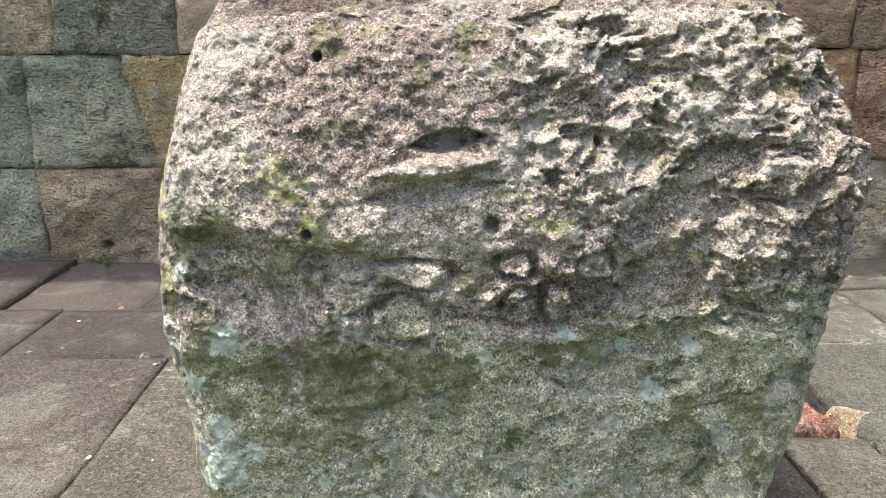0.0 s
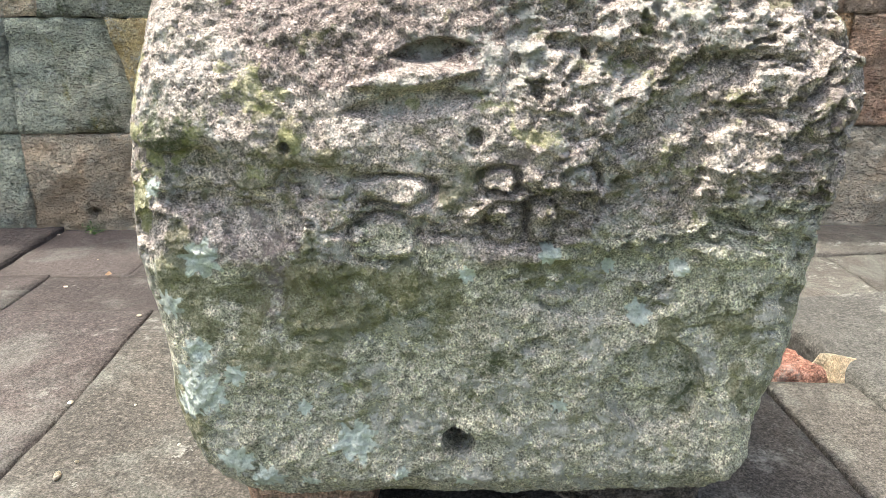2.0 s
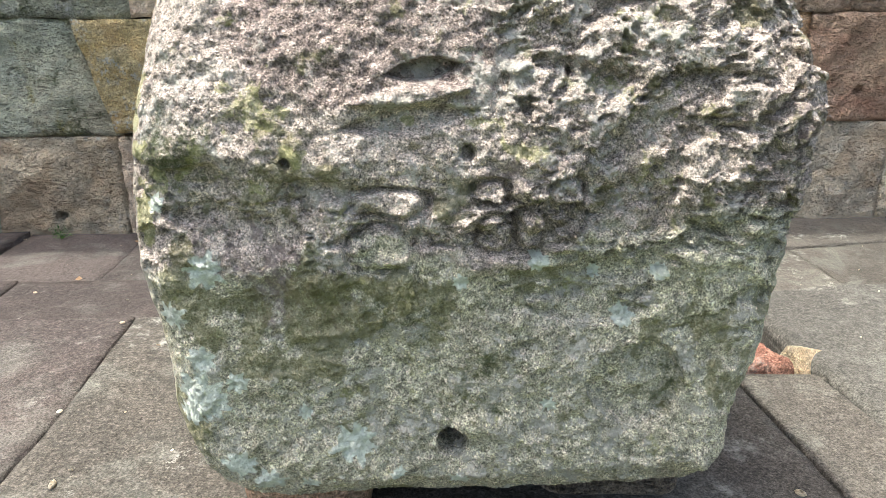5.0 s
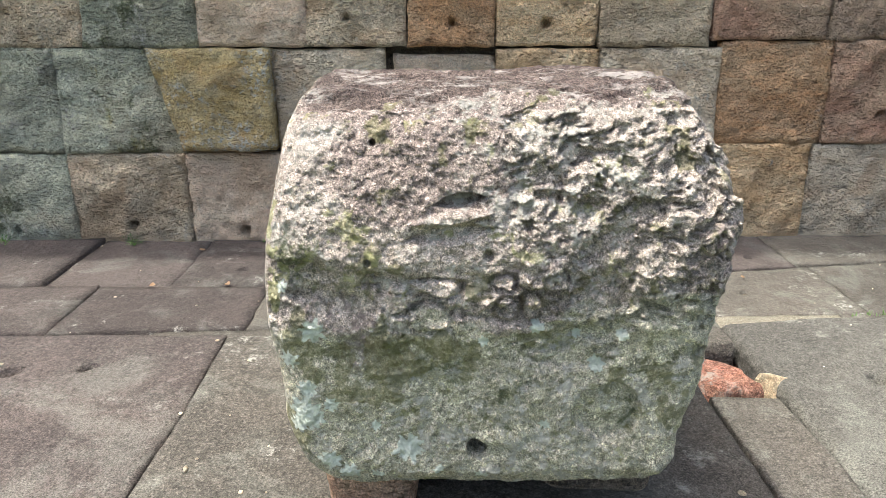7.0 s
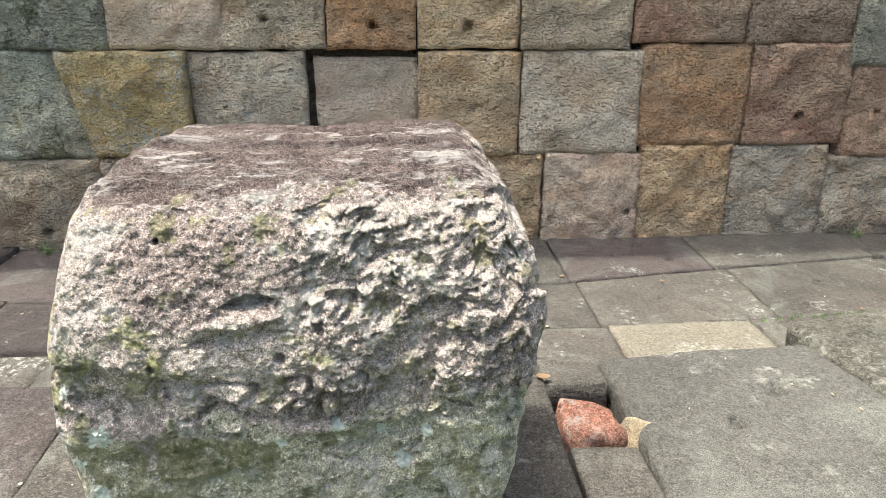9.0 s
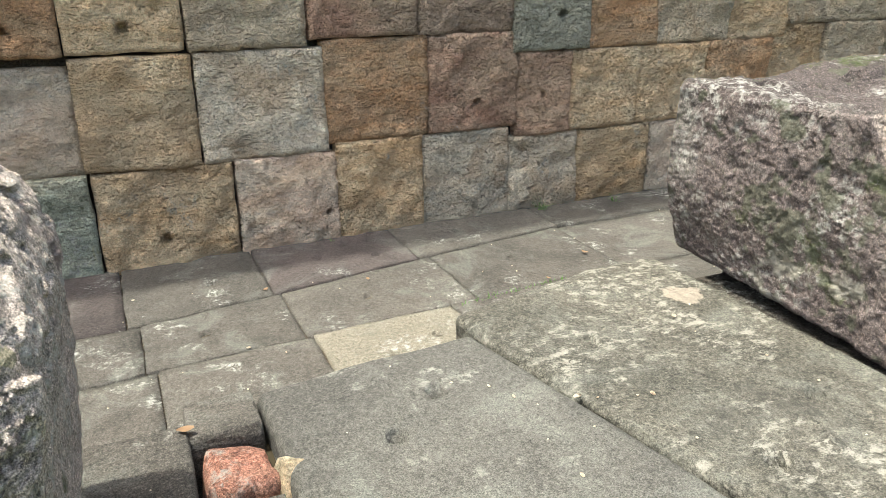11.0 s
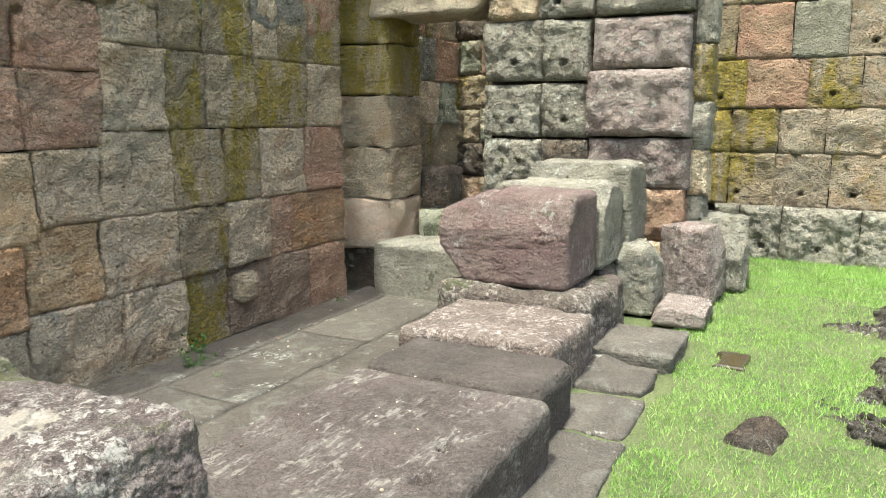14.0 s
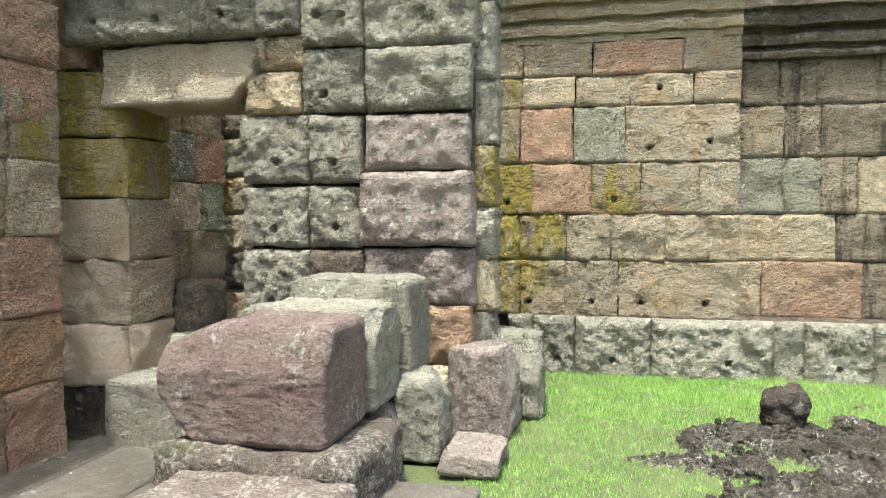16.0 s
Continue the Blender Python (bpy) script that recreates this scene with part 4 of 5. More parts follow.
    q[:, 2] += top * (0.006 * fbm(q * (1, 0.5, 1), 30, 4, 45, 0.6) - 0.008 * step(fbm(q, 11, 4, 48), 0.1, 0.25))
    for hx, hy, hr in ((2.80, 2.56, 0.032), (3.1, 2.5, 0.018), (3.5, 2.3, 0.024), (3.62, 2.05, 0.018)):
        q[:, 2] -= top * 0.06 * np.clip((hr * 1.3 - np.hypot(x - hx, y - hy)) / (hr * 0.5), 0, 1)
    return q


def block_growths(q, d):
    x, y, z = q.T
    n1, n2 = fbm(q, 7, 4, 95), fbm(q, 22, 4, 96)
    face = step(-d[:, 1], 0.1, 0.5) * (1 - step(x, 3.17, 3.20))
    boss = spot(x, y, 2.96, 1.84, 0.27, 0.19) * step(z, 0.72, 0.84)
    # paler body colour over the near face and the boss
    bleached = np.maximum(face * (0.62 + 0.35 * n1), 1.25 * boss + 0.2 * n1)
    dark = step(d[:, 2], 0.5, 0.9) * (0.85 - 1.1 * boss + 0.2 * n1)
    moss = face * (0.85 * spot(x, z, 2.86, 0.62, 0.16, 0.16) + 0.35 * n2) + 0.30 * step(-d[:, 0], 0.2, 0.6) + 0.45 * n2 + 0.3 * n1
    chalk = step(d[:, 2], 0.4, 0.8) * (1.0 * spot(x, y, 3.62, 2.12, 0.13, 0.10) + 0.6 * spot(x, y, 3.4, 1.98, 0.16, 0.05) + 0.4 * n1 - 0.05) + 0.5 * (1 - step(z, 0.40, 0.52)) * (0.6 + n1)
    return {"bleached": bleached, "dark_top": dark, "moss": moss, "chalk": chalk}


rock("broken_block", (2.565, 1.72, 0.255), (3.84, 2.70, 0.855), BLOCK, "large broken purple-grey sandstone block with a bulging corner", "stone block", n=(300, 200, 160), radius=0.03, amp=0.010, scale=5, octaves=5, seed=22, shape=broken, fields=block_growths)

# ---- fallen pink block and the ones behind it ----
def slump(q, d):
    """Lower corner broken off, face leaning back."""
    q[:, 0] += np.clip((7.6 - q[:, 0]) / 0.4, 0, 1) * 0.12 * np.clip((q[:, 2] - 0.75) / 0.25, 0, 1)
    q[:, 1] -= np.clip((q[:, 1] - 2.6) / 0.4, 0, 1) * 0.22 * np.clip((0.62 - q[:, 2]) / 0.24, 0, 1)
    q[:, 2] -= np.clip((q[:, 1] - 2.7) / 0.3, 0, 1) * 0.12 * np.clip((q[:, 2] - 0.7) / 0.3, 0, 1)
    q[:, 0] += np.clip(-d[:, 0], 0, 1) * 0.009 * np.abs(fbm(q * (1, 1, 1.5), 9, 4, 71))
    return q


rock("pink_block", (7.14, 2.08, 0.37), (7.8, 3.02, 0.985), PINK, "fallen pinkish block with rough broken face", "stone block", n=80, radius=0.05, amp=0.010, scale=3.2, octaves=5, seed=31, shape=slump)
rock("grey_block", (7.82, 2.04, 0.40), (8.38, 2.95, 1.0), SAND["n"], "whitish grey squared block behind the pink one", "stone block", n=44, radius=0.035, amp=0.016, scale=5, shape=chop(11, 4, 0.8), seed=33)
rock("grey_block", (8.42, 2.0, 0.42), (9.02, 2.92, 1.12), SAND["n"], "grey squared block lying before the doorway", "stone block", n=44, radius=0.035, amp=0.014, scale=5, shape=chop(12, 4, 0.8), seed=34)
rock("rubble_stone", (8.2, 1.75, 0.0), (8.75, 2.04, 0.52), SAND["n"], "whitish broken stone against the edging", "rubble", n=44, radius=0.03, amp=0.02, scale=7, shape=chop(2), seed=35)
rock("rubble_stone", (8.75, 1.38, 0.0), (9.35, 1.86, 0.6), SAND["u"], "squarish brown rubble stone in the grass corner", "rubble", n=44, radius=0.03, amp=0.018, scale=7, shape=chop(5), seed=36)
rock("rubble_stone", (9.4, 1.22, 0.0), (10.0, 1.75, 0.62), SAND["n"], "grey rubble stone against the corner", "rubble", n=44, radius=0.03, amp=0.02, scale=7, shape=chop(7), seed=37)
rock("rubble_stone", (8.0, 1.35, 0.0), (8.5, 1.72, 0.14), SAND["u"], "low flat rubble stone in the grass", "rubble", n=30, radius=0.03, amp=0.012, scale=7, shape=chop(9, 5), seed=38)

# ---- doorway wall ----
DOOR_X = 9.25
wall_east = tagged(new("wall_east", box((9.38, 1.75, -0.8), (10.1, 3.6, 4.4), JOINT, "wall_east")), "masonry of round-edged weathered blocks beside a doorway", "wall", kind="structure")


def on_east(x=DOOR_X):
    return lambda p: np.stack([x - p[:, 2], -p[:, 0], p[:, 1]], 1)


def door_stone(y1, y0, z0, z1, kind, seed, x=DOOR_X, parent=wall_east, holes=(), depth=0.3, **kw):
    opts = dict(rough=0.030, pillow=0.042, jag=0.018, cell=0.026)
    opts.update(kw)
    if holes:
        opts["cell"] = 0.018
    me = panel_mesh("stone_block", -y1, -y0, z0, z1, depth, SAND[kind], on_east(x), holes=[(-h[0], h[1], 0.026) for h in holes], seed=seed, **opts)
    child("stone_block", me, parent)


door_stone(3.63, 3.05, 0.76, 1.28, "n", 800, holes=[(3.38, 0.86)])
door_stone(3.63, 3.07, 1.30, 1.78, "n", 801, holes=[(3.36, 1.44)])
door_stone(3.66, 3.06, 1.81, 2.35, "n", 802, holes=[(3.32, 1.98)])
door_stone(3.62, 3.12, 2.36, 2.70, "b", 803)
door_stone(3.05, 2.6, 0.80, 1.28, "d", 804)
door_stone(3.07, 2.62, 1.30, 1.78, "n", 805, holes=[(2.83, 1.46)])
door_stone(3.04, 2.62, 1.80, 2.34, "n", 806, holes=[(2.84, 1.96)])
door_stone(3.1, 2.61, 2.36, 2.86, "n", 807, holes=[(2.92, 2.5)])
door_stone(2.6, 1.74, 0.40, 0.86, "r", 808)
door_stone(2.59, 1.72, 0.86, 1.30, "u", 809)
door_stone(2.62, 1.74, 1.31, 1.89, "u", 810, x=9.2)
door_stone(2.6, 1.76, 1.90, 2.33, "u", 811)
door_stone(2.58, 1.74, 2.35, 2.83, "n", 812)
door_stone(3.63, 2.62, -0.3, 0.76, "d", 813)
door_stone(2.6, 1.74, -0.3, 0.40, "b", 814)
door_stone(3.1, 2.61, 2.87, 3.35, "n", 815, x=9.2, holes=[(2.95, 3.1), (2.75, 3.08)])
door_stone(2.6, 1.72, 2.84, 3.5, "n", 816)
for k, (z0, z1, kind) in enumerate(((0.35, 0.8, "n"), (0.8, 1.2, "b"), (1.2, 1.62, "n"), (1.62, 2.1, "l"), (2.1, 2.6, "n"), (2.6, 3.2, "n"), (3.2, 3.8, "n"))):
    door_stone(1.9, 1.6, z0, z1, kind, 830 + k, x=9.46, pillow=0.05)
    me = panel_mesh("stone_block", 9.46, 9.9, z0, z1, 0.2, SAND[kind], lambda p: np.stack([p[:, 0], 1.62 - p[:, 2], p[:, 1]], 1), seed=850 + k, rough=0.02, pillow=0.05)
    child("stone_block", me, wall_east)
door_stone(3.46, 3.1, 2.7, 2.98, "b", 818)
door_stone(3.48, 3.1, 2.98, 3.42, "n", 819, x=9.16)
for k in range(3):
    door_stone(3.1 + 0.6 * k + 0.6, 3.1 + 0.6 * k, 3.3, 3.9, "nbn"[k], 860 + k, x=9.15)
    door_stone(1.85 + 0.42 * k + 0.42, 1.85 + 0.42 * k, 3.5, 4.1, "ngn"[k], 865 + k)

lintel = rock("lintel", (9.22, 3.42, 2.46), (9.85, 4.9, 2.95), SAND["w"], "tan stone lintel with two drilled holes over the doorway", "lintel", n=60, radius=0.04, amp=0.02, scale=4, seed=70,
              shape=lambda q, d: q + np.stack([0 * q[:, 0], 0 * q[:, 0], np.where(q[:, 2] < 2.7, 0.30 * np.clip((3.72 - q[:, 1]) / 0.3, 0, 1), 0)], 1))
top_y = [(5.15, 4.6), (4.6, 4.0), (4.0, 3.45)]
for k, (a, b) in enumerate(top_y):
    door_stone(a, b, 2.97, 3.4, "nnn"[k], 880 + k, x=9.12, holes=[((a + b) / 2, 3.13)], depth=0.5)
    door_stone(a, b, 3.4, 4.1, "gng"[k], 884 + k, x=9.0, depth=0.6)
door_stone(5.35, 5.1, 2.8, 3.4, "r", 890, x=9.2)

pillar = tagged(new("door_jamb", box((9.34, 4.78, -0.5), (9.9, 5.9, 2.78), JOINT, "door_jamb")), "doorway jamb of stacked sandstone blocks, partly yellow with lichen", "door jamb", kind="structure")
JZ = [-0.2, 0.08, 0.62, 1.17, 1.7, 2.22, 2.78]
for k in range(6):
    kind = "npbbkk"[k]
    rock("stone_block", (9.25 + 0.1 * (k == 0), 4.70 + 0.08 * (k == 0), JZ[k] + 0.004), (9.94, 5.6, JZ[k + 1] - 0.004), SAND[kind], "", "", parent=pillar, n=34, radius=0.035, amp=0.014 + 0.016 * (k < 3), scale=4, seed=90 + k,
         shape=lambda q, d: q + np.stack([np.clip(4.84 - q[:, 1], 0, 1) * 0.8 * np.clip(-d[:, 0], 0, 1), 0 * q[:, 0], 0 * q[:, 0]], 1))
rock("stone_block", (9.32, 5.3, -0.3), (9.6, 5.9, 4.0), SAND["d"], "", "", parent=pillar, n=20, radius=0.03, amp=0.02, seed=97)

# passage behind the doorway
passage = tagged(new("passage_wall", box((9.95, 5.0, -0.5), (12.4, 5.5, 4.2), JOINT, "passage_wall")), "inner passage wall of weathered blocks behind the doorway", "wall", kind="structure")
for r in range(7):
    z0 = -0.1 + 0.5 * r
    cuts = [9.95, 10.35 + 0.1 * (r % 2), 10.8 - 0.1 * (r % 3), 11.3]
    for k in range(3):
        me = panel_mesh("stone_block", cuts[k], cuts[k + 1], z0, z0 + 0.5, 0.1, SAND["bpgnrl"[(r * 2 + k) % 6]], lambda p: np.stack([p[:, 0], 4.92 - p[:, 2], p[:, 1]], 1), seed=900 + r * 4 + k)
        child("stone_block", me, passage)
passage_end = tagged(new("passage_end", box((11.3, 3.0, -0.5), (11.9, 5.1, 4.2), JOINT, "passage_end")), "dark end wall of the passage", "wall", kind="structure")
for r in range(9):
    for k in range(4):
        z0 = -0.1 + 0.42 * r
        door_stone(5.0 - 0.5 * k + 0.1 * (r % 2), 4.5 - 0.5 * k + 0.1 * (r % 2), z0, z0 + 0.42, "drdblg"[(r + k * 2) % 6], 940 + r * 5 + k, x=11.25, parent=passage_end)
rock("sill_stone", (9.0, 3.55, -0.4), (9.6, 4.75, 0.22), SAND["n"], "pale worn stone step in front of the doorway", "stone step", n=40, radius=0.05, amp=0.015, seed=101)
rock("rubble_stone", (9.7, 4.1, -0.1), (10.2, 4.65, 0.5), SAND["g"], "mossy loose stone inside the doorway", "rubble", n=24, radius=0.08, amp=0.03, seed=102)
rock("rubble_stone", (9.95, 4.35, 0.45), (10.35, 4.75, 0.95), SAND["d"], "dark loose stone inside the doorway", "rubble", n=24, radius=0.08, amp=0.03, seed=103)

# ---- yellow-stained wall and the darker one beside it ----
FAR_X = 11.6
wall_far = tagged(new("wall_far", box((11.66, -0.5, -0.6), (12.6, 3.2, 4.6), JOINT, "wall_far")), "cream and yellow lichen-stained wall of squared blocks", "wall", kind="structure")


def far_course(z0, z1, ys, kinds, seed, x=FAR_X, parent=wall_far, holes=(), **kw):
    for k in range(len(ys) - 1):
        inside = [h for h in holes if ys[k + 1] < h[0] < ys[k] and z0 < h[1] < z1]
        door_stone(ys[k], ys[k + 1], z0, z1, kinds[k % len(kinds)], seed + k, x=x, parent=parent, depth=0.12, **{"rough": 0.018, "pillow": 0.012, "jag": 0.008, "cell": 0.035, "holes": inside, **kw})


FAR_HOLES = [(1.57, 0.65), (0.91, 0.66), (0.41, 0.66), (-0.22, 0.66), (1.9, 1.15), (1.8, 1.7), (0.69, 1.72), (0.34, 2.25), (-0.24, 2.3), (0.25, 2.85)]
far_course(0.50, 1.09, [2.5, 2.0, 1.66, 1.19, 0.64, -0.53], "kllcc", 1000, holes=FAR_HOLES)
far_course(1.09, 1.57, [2.5, 2.0, 1.66, 1.18, 0.72, 0.18, -0.23, -0.53], "kklcccc", 1010, rough=0.03)
far_course(1.57, 2.1, [2.5, 2.0, 1.53, 0.92, 0.42, -0.15, -0.53], "kkrlcc", 1020, holes=FAR_HOLES)
far_course(2.1, 2.68, [2.5, 2.0, 1.66, 1.11, 0.58, -0.53], "klrec", 1030, holes=FAR_HOLES)
far_course(2.68, 3.0, [2.5, 2.0, 1.63, 1.09, 0.53, -0.08, -0.53], "klbcbc", 1040, holes=FAR_HOLES)
far_course(3.0, 3.34, [2.5, 2.0, 1.63, 0.92, 0.02, -0.53], "kbcrc", 1050)
# plinth
plinth = tagged(new("plinth", box((11.45, -6.0, -0.5), (12.0, 1.75, 0.515), JOINT, "plinth")), "grey battered footing stones along the wall", "plinth", kind="structure")
far_course(-0.12, 0.53, [1.75, 1.5, 1.07, 0.32, -0.82, -1.1, -1.7, -2.4, -3.2, -4.2, -5.2], "nnnn", 1060, x=11.35, parent=plinth, rough=0.035, pillow=0.06, holes=[(1.25, 0.1), (0.7, 0.1), (-0.4, 0.12), (-1.4, 0.1)])
wall_side = tagged(new("wall_side", box((12.0, -7.0, -0.6), (12.8, -0.45, 4.6), JOINT, "wall_side")), "darker wall of squared blocks with black rain streaks", "wall", kind="structure")
far_course(0.5, 1.09, [-0.53, -0.8, -1.75, -2.5, -3.3, -4.2, -5.2, -6.2], "brsb", 1080, x=11.95, parent=wall_side)
far_course(1.09, 1.57, [-0.53, -0.9, -1.5, -2.2, -3.0, -3.9, -4.8, -6.2], "bbse", 1090, x=11.95, parent=wall_side)
far_course(1.57, 2.15, [-0.53, -1.0, -1.35, -1.7, -2.3, -3.2, -4.4, -6.2], "eesbs", 1100, x=11.95, parent=wall_side)
far_course(2.15, 2.68, [-0.53, -1.0, -1.35, -2.0, -2.9, -3.9, -5.0, -6.2], "cssbs", 1110, x=11.95, parent=wall_side)
far_course(2.68, 3.15, [-0.53, -0.95, -1.3, -2.1, -3.1, -4.3, -6.2], "sssds", 1120, x=11.95, parent=wall_side)


def moulding(name, x, y0, y1, z, steps, material, parent, label):
    """A run of cornice: bands of differing reach, one above another, along y."""
    verts, faces = [], []
    prof = [(0.0, 0.0)]
    for dz, reach in steps:
        prof.append((reach, prof[-1][1]))
        prof.append((reach + 0.015, prof[-1][1] + dz * 0.5))
        prof.append((reach, prof[-1][1] + dz * 0.5))
    prof.append((-0.1, prof[-1][1]))
    n = 24
    for k in range(n + 1):
        y = y0 + (y1 - y0) * k / n
        for r, h in prof:
            e = 0.012 * math.sin(9.1 * y + 5 * h) + 0.008 * math.sin(31 * y + 17 * h)
            verts.append((x - r - e, y, z + h + 0.5 * e))
    m = len(prof)
    for k in range(n):
        for j in range(m - 1):
            faces.append((k * m + j, (k + 1) * m + j, (k + 1) * m + j + 1, k * m + j + 1))
    return child(name, mesh_from(name, verts, faces, material, smooth=False), parent, label)


moulding("cornice", 11.62, -0.53, 2.4, 3.34, [(0.08, 0.02), (0.1, 0.07), (0.06, 0.04), (0.14, 0.12), (0.1, 0.2), (0.2, 0.26)], SAND["b"], wall_far, "weathered stone cornice moulding")
moulding("cornice", 11.97, -6.2, -0.53, 3.15, [(0.07, 0.10), (0.06, 0.04), (0.1, 0.13), (0.08, 0.06), (0.16, 0.2), (0.5, 0.28)], SAND["d"], wall_side, "black-stained stone cornice moulding")

# ---- grass court ----
def height(x, y):
    p = np.stack([x, y, np.zeros_like(x)], 1)
    return -0.03 + 0.03 * fbm(p, 0.9, 3, 3) + 0.012 * fbm(p, 6, 3, 9)


def mud(x, y):
    """Where turned soil lies bare: 0 to 1."""
    p = np.stack([x, y, np.zeros_like(x)], 1)
    m = np.exp(-(((x - 8.1) / 1.9) ** 2 + ((y + 0.25 + 0.24 * (x - 8.1)) / 1.0) ** 2) * 1.1)
    return np.clip((m * (1 + 1.0 * fbm(p, 1.5, 4, 17) + 0.7 * fbm(p, 5.0, 3, 18)) - 0.33) * 3.2, 0, 1)


gx, gy = np.meshgrid(np.linspace(-4.6, 12.0, 640), np.linspace(-7.0, 2.3, 380), indexing="ij")
X, Y = gx.ravel(), gy.ravel()
Z = height(X, Y) + mud(X, Y) * (0.015 + 0.06 * np.abs(fbm(np.stack([X, Y, 0 * X], 1), 4, 4, 23)) + 0.03 * fbm(np.stack([X, Y, 0 * X], 1), 14, 3, 24))
idx = np.arange(X.size).reshape(gx.shape)
quads = np.stack([idx[:-1, :-1], idx[1:, :-1], idx[1:, 1:], idx[:-1, 1:]], -1).reshape(-1, 4)
bare = mud(X, Y)[quads].mean(1) + 0.25 * RNG.random(len(quads)) > 0.5
me = mesh_from("court_ground", np.stack([X, Y, Z], 1), quads.tolist(), TURF)
me.materials.append(SOIL)
me.polygons.foreach_set("material_index", bare.astype(np.int32))
court = tagged(new("court_ground", me), "court ground of turf with bare patches of dark turned soil", "ground", kind="structure")


def blades(name, count, x0, x1, y0, y1, tall, label, seed, keep):
    r = np.random.default_rng(seed)
    x, y = r.uniform(x0, x1, count), r.uniform(y0, y1, count)
    ok = keep(x, y, r)
    x, y = x[ok], y[ok]
    z = height(x, y) + mud(x, y) * 0.03 - 0.005
    h = tall * r.uniform(0.5, 1.3, x.size)
    a = r.uniform(0, 2 * math.pi, x.size)
    w = r.uniform(0.002, 0.004, x.size)
    lx, ly = r.normal(0, 0.45, x.size) * h, r.normal(0, 0.45, x.size) * h
    v = np.empty((x.size, 3, 3))
    v[:, 0] = np.stack([x - w * np.cos(a), y - w * np.sin(a), z], 1)
    v[:, 1] = np.stack([x + w * np.cos(a), y + w * np.sin(a), z], 1)
    v[:, 2] = np.stack([x + lx, y + ly, z + h], 1)
    f = np.arange(x.size * 3).reshape(-1, 3)
    me = mesh_from(name, v.reshape(-1, 3), f.tolist(), GRASS, smooth=False)
    return tagged(new(name, me), label, "grass", kind="stuff")


def lawn(x, y, r):
    p = np.stack([x, y, np.zeros_like(x)], 1)
    bald = np.clip(0.25 - fbm(p, 2.2, 4, 29), 0.12, 1)
    return (mud(x, y) < 0.3 + 0.75 * r.random(x.size) ** 3) & (r.random(x.size) < bald + 0.3) & ~((y > 1.37 + 0.03 * np.sin(9 * x)) & (x < 7.8))


blades("grass", 230000, 4.6, 11.4, -3.2, 1.55, 0.03, "short bright green grass", 5, lawn)
blades("grass", 30000, 9.5, 11.4, -3.2, 1.5, 0.055, "longer bright grass along the footing", 6, lawn)
blades("grass", 20000, 0.0, 4.6, -2.5, 1.4, 0.05, "short green grass beside the slabs", 7, lawn)

# clods on the turned soil, stones in the grass
unit, quads = box_grid(4)
r = np.random.default_rng(77)
V, F = [], []
while len(V) < 1500:
    x, y = r.uniform(6.0, 10.6), r.uniform(-2.4, 0.9)
    if mud(np.array([x]), np.array([y]))[0] < 0.5:
        continue
    s = 0.006 + 0.028 * r.random() ** 3
    p = unit / np.linalg.norm(unit, axis=1, keepdims=True) ** 0.8
    p = p * s * r.uniform(0.6, 1.3, 3) * (1 + 0.35 * fbm(p + r.uniform(0, 50), 1.7, 2, 3))[:, None]
    F.append(quads + len(V) * len(unit))
    V.append(p + (x, y, float(height(np.array([x]), np.array([y]))[0]) + 0.03 + s * 0.3))
tagged(new("soil_clods", mesh_from("soil_clods", np.concatenate(V), np.concatenate(F).tolist(), SOIL)), "crumbled dark clods on the turned soil", "soil", kind="stuff")
rock("laterite_stone", (9.43, -0.69, -0.05), (9.73, -0.39, 0.29), LATERITE, "dark rough laterite lump standing in the grass", "stone", n=40, radius=0.12, amp=0.05, scale=6, seed=110)
rock("field_stone", (6.14, 0.74, -0.1), (6.48, 1.0, 0.05), LATERITE, "dark grey stone half sunk in the grass", "stone", n=30, radius=0.1, amp=0.03, scale=5, seed=111)
tagged(new("puddle", rock_mesh("puddle", (7.26, 1.0, -0.06), (7.64, 1.22, -0.005), water, n=20, radius=0.02, amp=0.0, shape=lambda q, d: np.stack([7.45 + (q[:, 0] - 7.45) * (0.75 + 0.3 * vnoise(q * 7, 2)), 1.11 + (q[:, 1] - 1.11) * (0.8 + 0.4 * vnoise(q * 9, 4)), q[:, 2]], 1))), "small muddy puddle in the grass", "puddle", kind="structure")


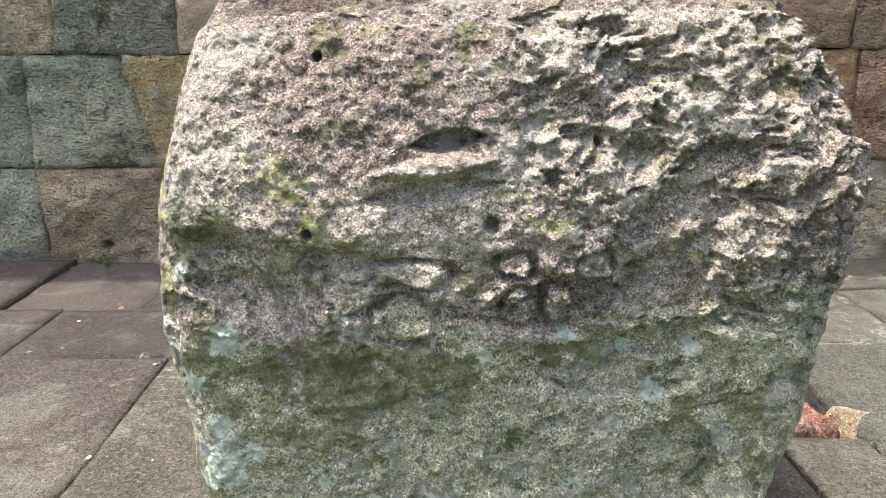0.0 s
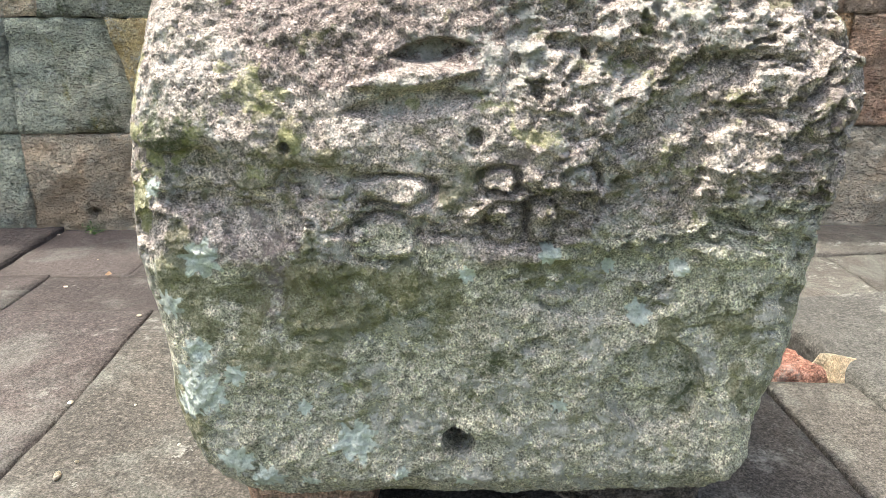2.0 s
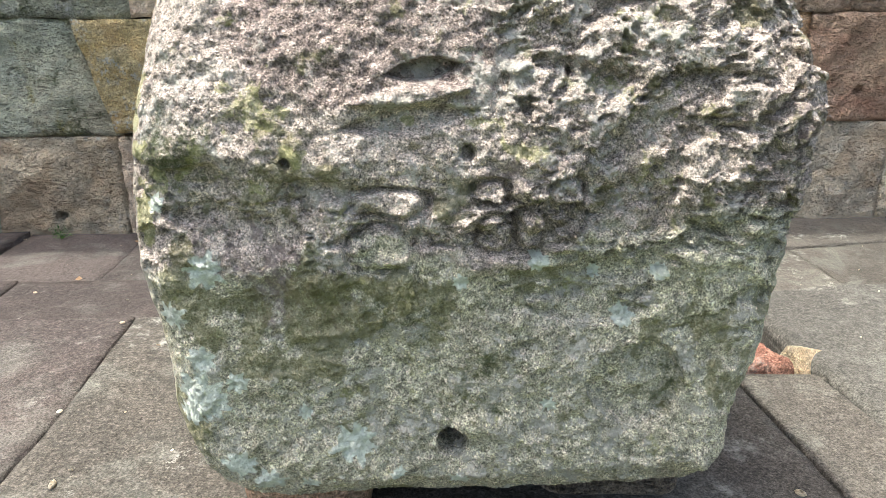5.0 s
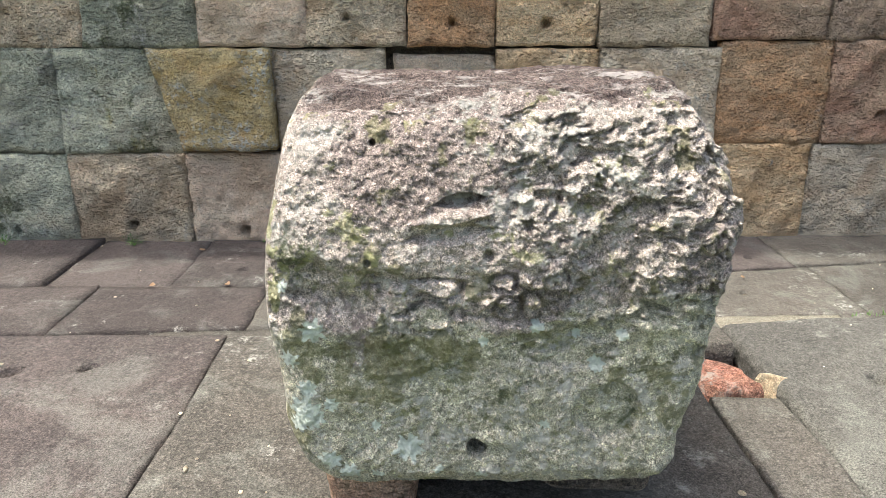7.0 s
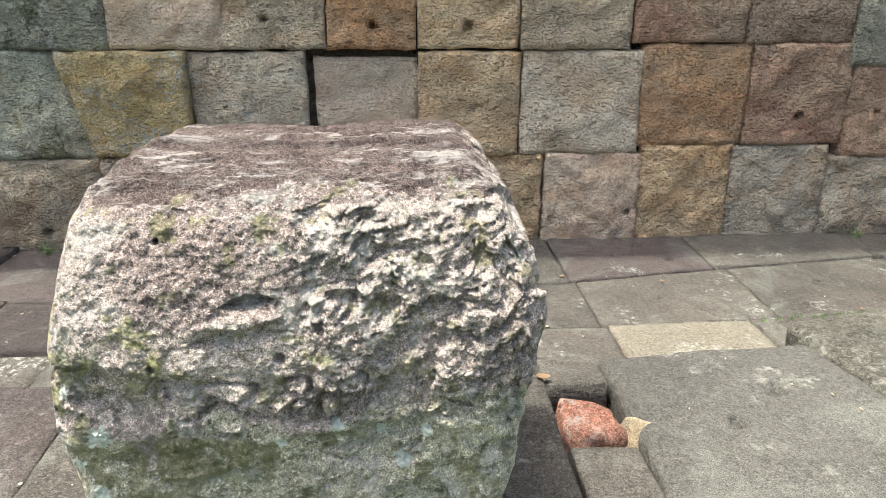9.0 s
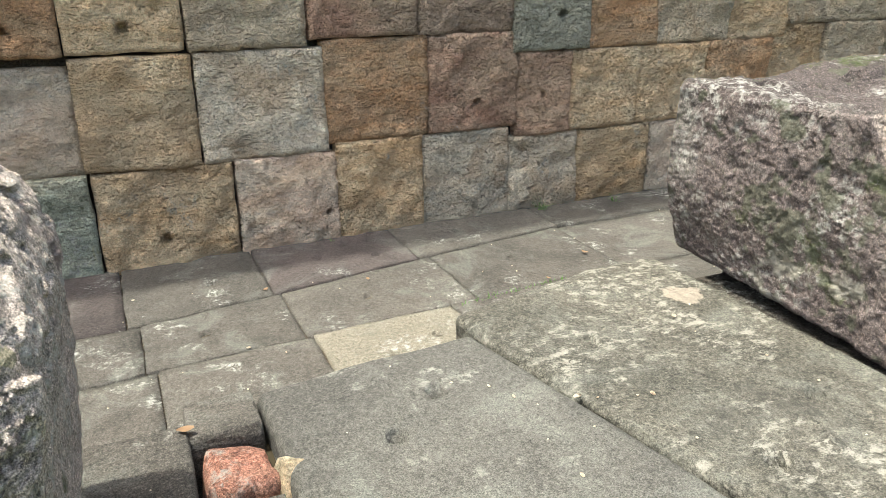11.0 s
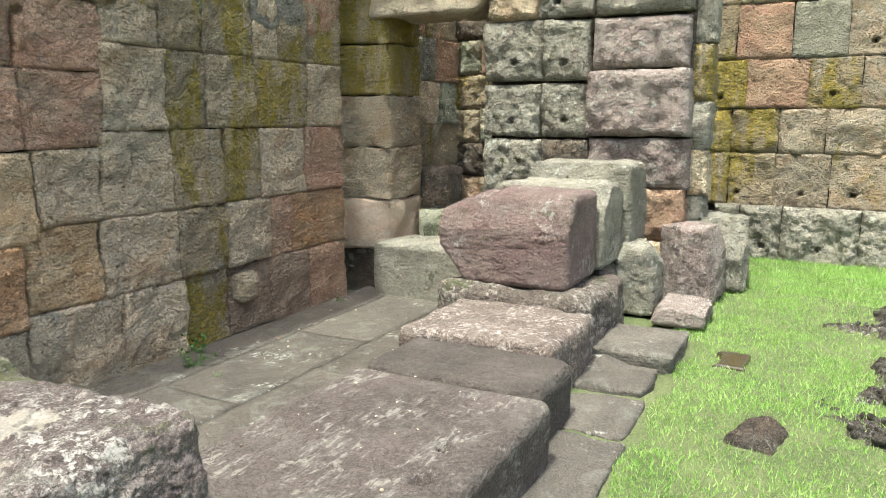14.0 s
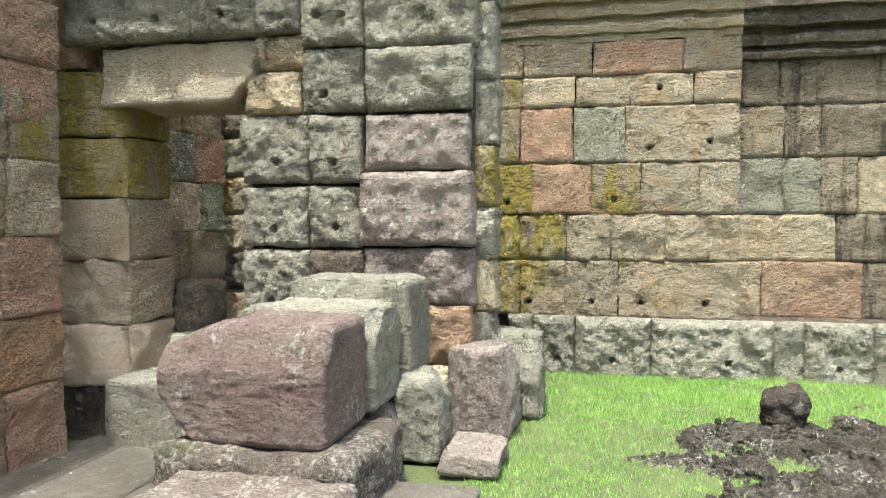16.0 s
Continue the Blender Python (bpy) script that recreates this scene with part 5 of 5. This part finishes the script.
def weed(x, y, z, size, count, seed):
    """A low weed: thin stems under small pointed leaves."""
    r = np.random.default_rng(seed)
    base = new("weed")
    base.location = (x, y, z)
    stems, sf, leaves, lf = [], [], [], []
    for k in range(count):
        a = r.uniform(0, 2 * math.pi)
        tip = np.array([math.cos(a), math.sin(a), 0]) * size * r.uniform(0.3, 1.0) + (0, 0, size * r.uniform(0.3, 1.1))
        n0 = len(stems)
        stems += [(0.002, 0, 0), (-0.002, 0.002, 0), (0, -0.002, 0), tuple(tip)]
        sf += [(n0, n0 + 1, n0 + 3), (n0 + 1, n0 + 2, n0 + 3), (n0 + 2, n0, n0 + 3)]
        for _ in range(5):
            c = tip * r.uniform(0.4, 1.0)
            b1 = r.normal(0, 1, 3)
            b1 /= np.linalg.norm(b1)
            b2 = np.cross(b1, (0.3, 0.2, 1.0))
            b2 /= np.linalg.norm(b2)
            s = size * r.uniform(0.12, 0.28)
            n1 = len(leaves)
            leaves += [tuple(c), tuple(c + b1 * s * 0.5 + b2 * s * 0.3), tuple(c + b1 * s), tuple(c + b1 * s * 0.5 - b2 * s * 0.3)]
            lf.append((n1, n1 + 1, n1 + 2, n1 + 3))
    child("stem", mesh_from("stem", stems, sf, WEED), base)
    child("leaves", mesh_from("leaves", leaves, lf, WEED), base)
    return tagged(base, "small green weed growing at the foot of the wall", "weed", "weeds along the wall")


for k, (x, y, s, cnt) in enumerate(((-1.37, 4.93, 0.07, 16), (3.5, 4.93, 0.08, 12), (4.06, 4.88, 0.06, 9), (6.75, 4.93, 0.16, 16), (6.5, 4.68, 0.14, 18), (8.6, 4.9, 0.07, 10), (6.42, 4.4, 0.05, 8), (-2.15, 4.93, 0.07, 10), (2.05, 4.95, 0.03, 6), (-0.6, 4.95, 0.03, 6))):
    weed(x, y, -0.345, s, cnt, 200 + k)


def fallen_leaf(x, y, z, size, turn, curl):
    """A dry leaf: a curled pointed blade on its short stalk."""
    v, f = [], []
    n = 6
    for k in range(n + 1):
        u = k / n
        w = 0.32 * math.sin(math.pi * min(1, u * 0.92 + 0.06)) * size
        v += [(u * size, -w, curl * size * (u - 0.5) ** 2 + 0.10 * size), (u * size, 0, curl * size * (u - 0.5) ** 2 + 0.02 * size), (u * size, w, curl * size * (u - 0.5) ** 2 + 0.10 * size)]
    for k in range(n):
        for j in (0, 1):
            f.append((3 * k + j, 3 * k + 3 + j, 3 * k + 4 + j, 3 * k + 1 + j))
    ob = tagged(new("fallen_leaf", mesh_from("fallen_leaf", v, f, DRY)), "dry brown leaf lying on the paving", "leaf", "dry leaves on the paving")
    ob.matrix_world = pose(x, y, z, 0, 0, turn)
    return ob


r = np.random.default_rng(9)
for x, y, z in ((-1.0, 4.2, -0.335), (-0.62, 4.25, -0.335), (-0.94, 4.8, -0.335), (1.02, 2.29, 0.285), (2.9, 3.9, -0.33), (3.3, 4.1, -0.33), (2.05, 4.3, -0.33), (6.3, 2.2, 0.29), (4.6, 4.2, -0.335), (7.3, 4.6, -0.335), (1.55, 4.4, -0.335)):
    fallen_leaf(x, y, z + 0.003, float(r.uniform(0.025, 0.05)), float(r.uniform(0, 360)), float(r.uniform(0.2, 0.8)))

# pale chips and crumbs lying about
r = np.random.default_rng(31)
unit, quads = box_grid(2)
V, F = [], []
spots = [(float(r.uniform(-1.6, 1.0)), float(r.uniform(1.45, 2.3)), 0.286) for _ in range(60)]
spots += [(float(r.uniform(1.2, 2.4)), float(r.uniform(1.45, 2.4)), 0.274) for _ in range(25)]
spots += [(float(r.uniform(-2.2, 8.5)), float(r.uniform(2.8, 4.95)), -0.333) for _ in range(170)]
spots += [(float(r.uniform(4.1, 5.6)), float(r.uniform(1.7, 2.6)), 0.284) for _ in range(25)]
for x, y, z in spots:
    if 0.2 < x < 0.9 and 1.55 < y < 2.25:
        continue
    s = 0.002 + 0.006 * r.random() ** 2
    F.append(quads + len(V) * len(unit))
    V.append(unit / np.linalg.norm(unit, axis=1, keepdims=True) * s * r.uniform(0.5, 1.5, 3) * (1, 1, 0.5) + (x, y, z + s * 0.3))
tagged(new("stone_chips", mesh_from("stone_chips", np.concatenate(V), np.concatenate(F).tolist(), SAND["w"])), "small pale chips and crumbs scattered on the paving", "chips", kind="stuff")


def joint_grass(x0, y0, x1, y1, z, count, seed):
    """Tiny blades growing out of a joint."""
    r = np.random.default_rng(seed)
    u = r.random(count)
    x = x0 + (x1 - x0) * u + r.normal(0, 0.008, count)
    y = y0 + (y1 - y0) * u + r.normal(0, 0.008, count)
    h = r.uniform(0.008, 0.03, count)
    v = np.empty((count, 3, 3))
    v[:, 0] = np.stack([x - 0.002, y, np.full(count, z)], 1)
    v[:, 1] = np.stack([x + 0.002, y, np.full(count, z)], 1)
    v[:, 2] = np.stack([x + r.normal(0, 0.5, count) * h, y + r.normal(0, 0.5, count) * h, z + h], 1)
    me = mesh_from("joint_grass", v.reshape(-1, 3), np.arange(count * 3).reshape(-1, 3).tolist(), WEED, smooth=False)
    return tagged(new("joint_grass", me), "tiny grass sprouting from a paving joint", "grass", kind="stuff")


joint_grass(2.35, 3.8, 3.0, 3.86, -0.335, 90, 1)
joint_grass(1.15, 2.0, 1.2, 2.3, 0.22, 60, 2)
joint_grass(5.9, 4.9, 6.9, 4.96, -0.335, 80, 3)
joint_grass(2.45, 1.7, 2.56, 2.5, 0.17, 70, 4)
joint_grass(4.2, 1.45, 7.6, 1.7, -0.02, 500, 5)
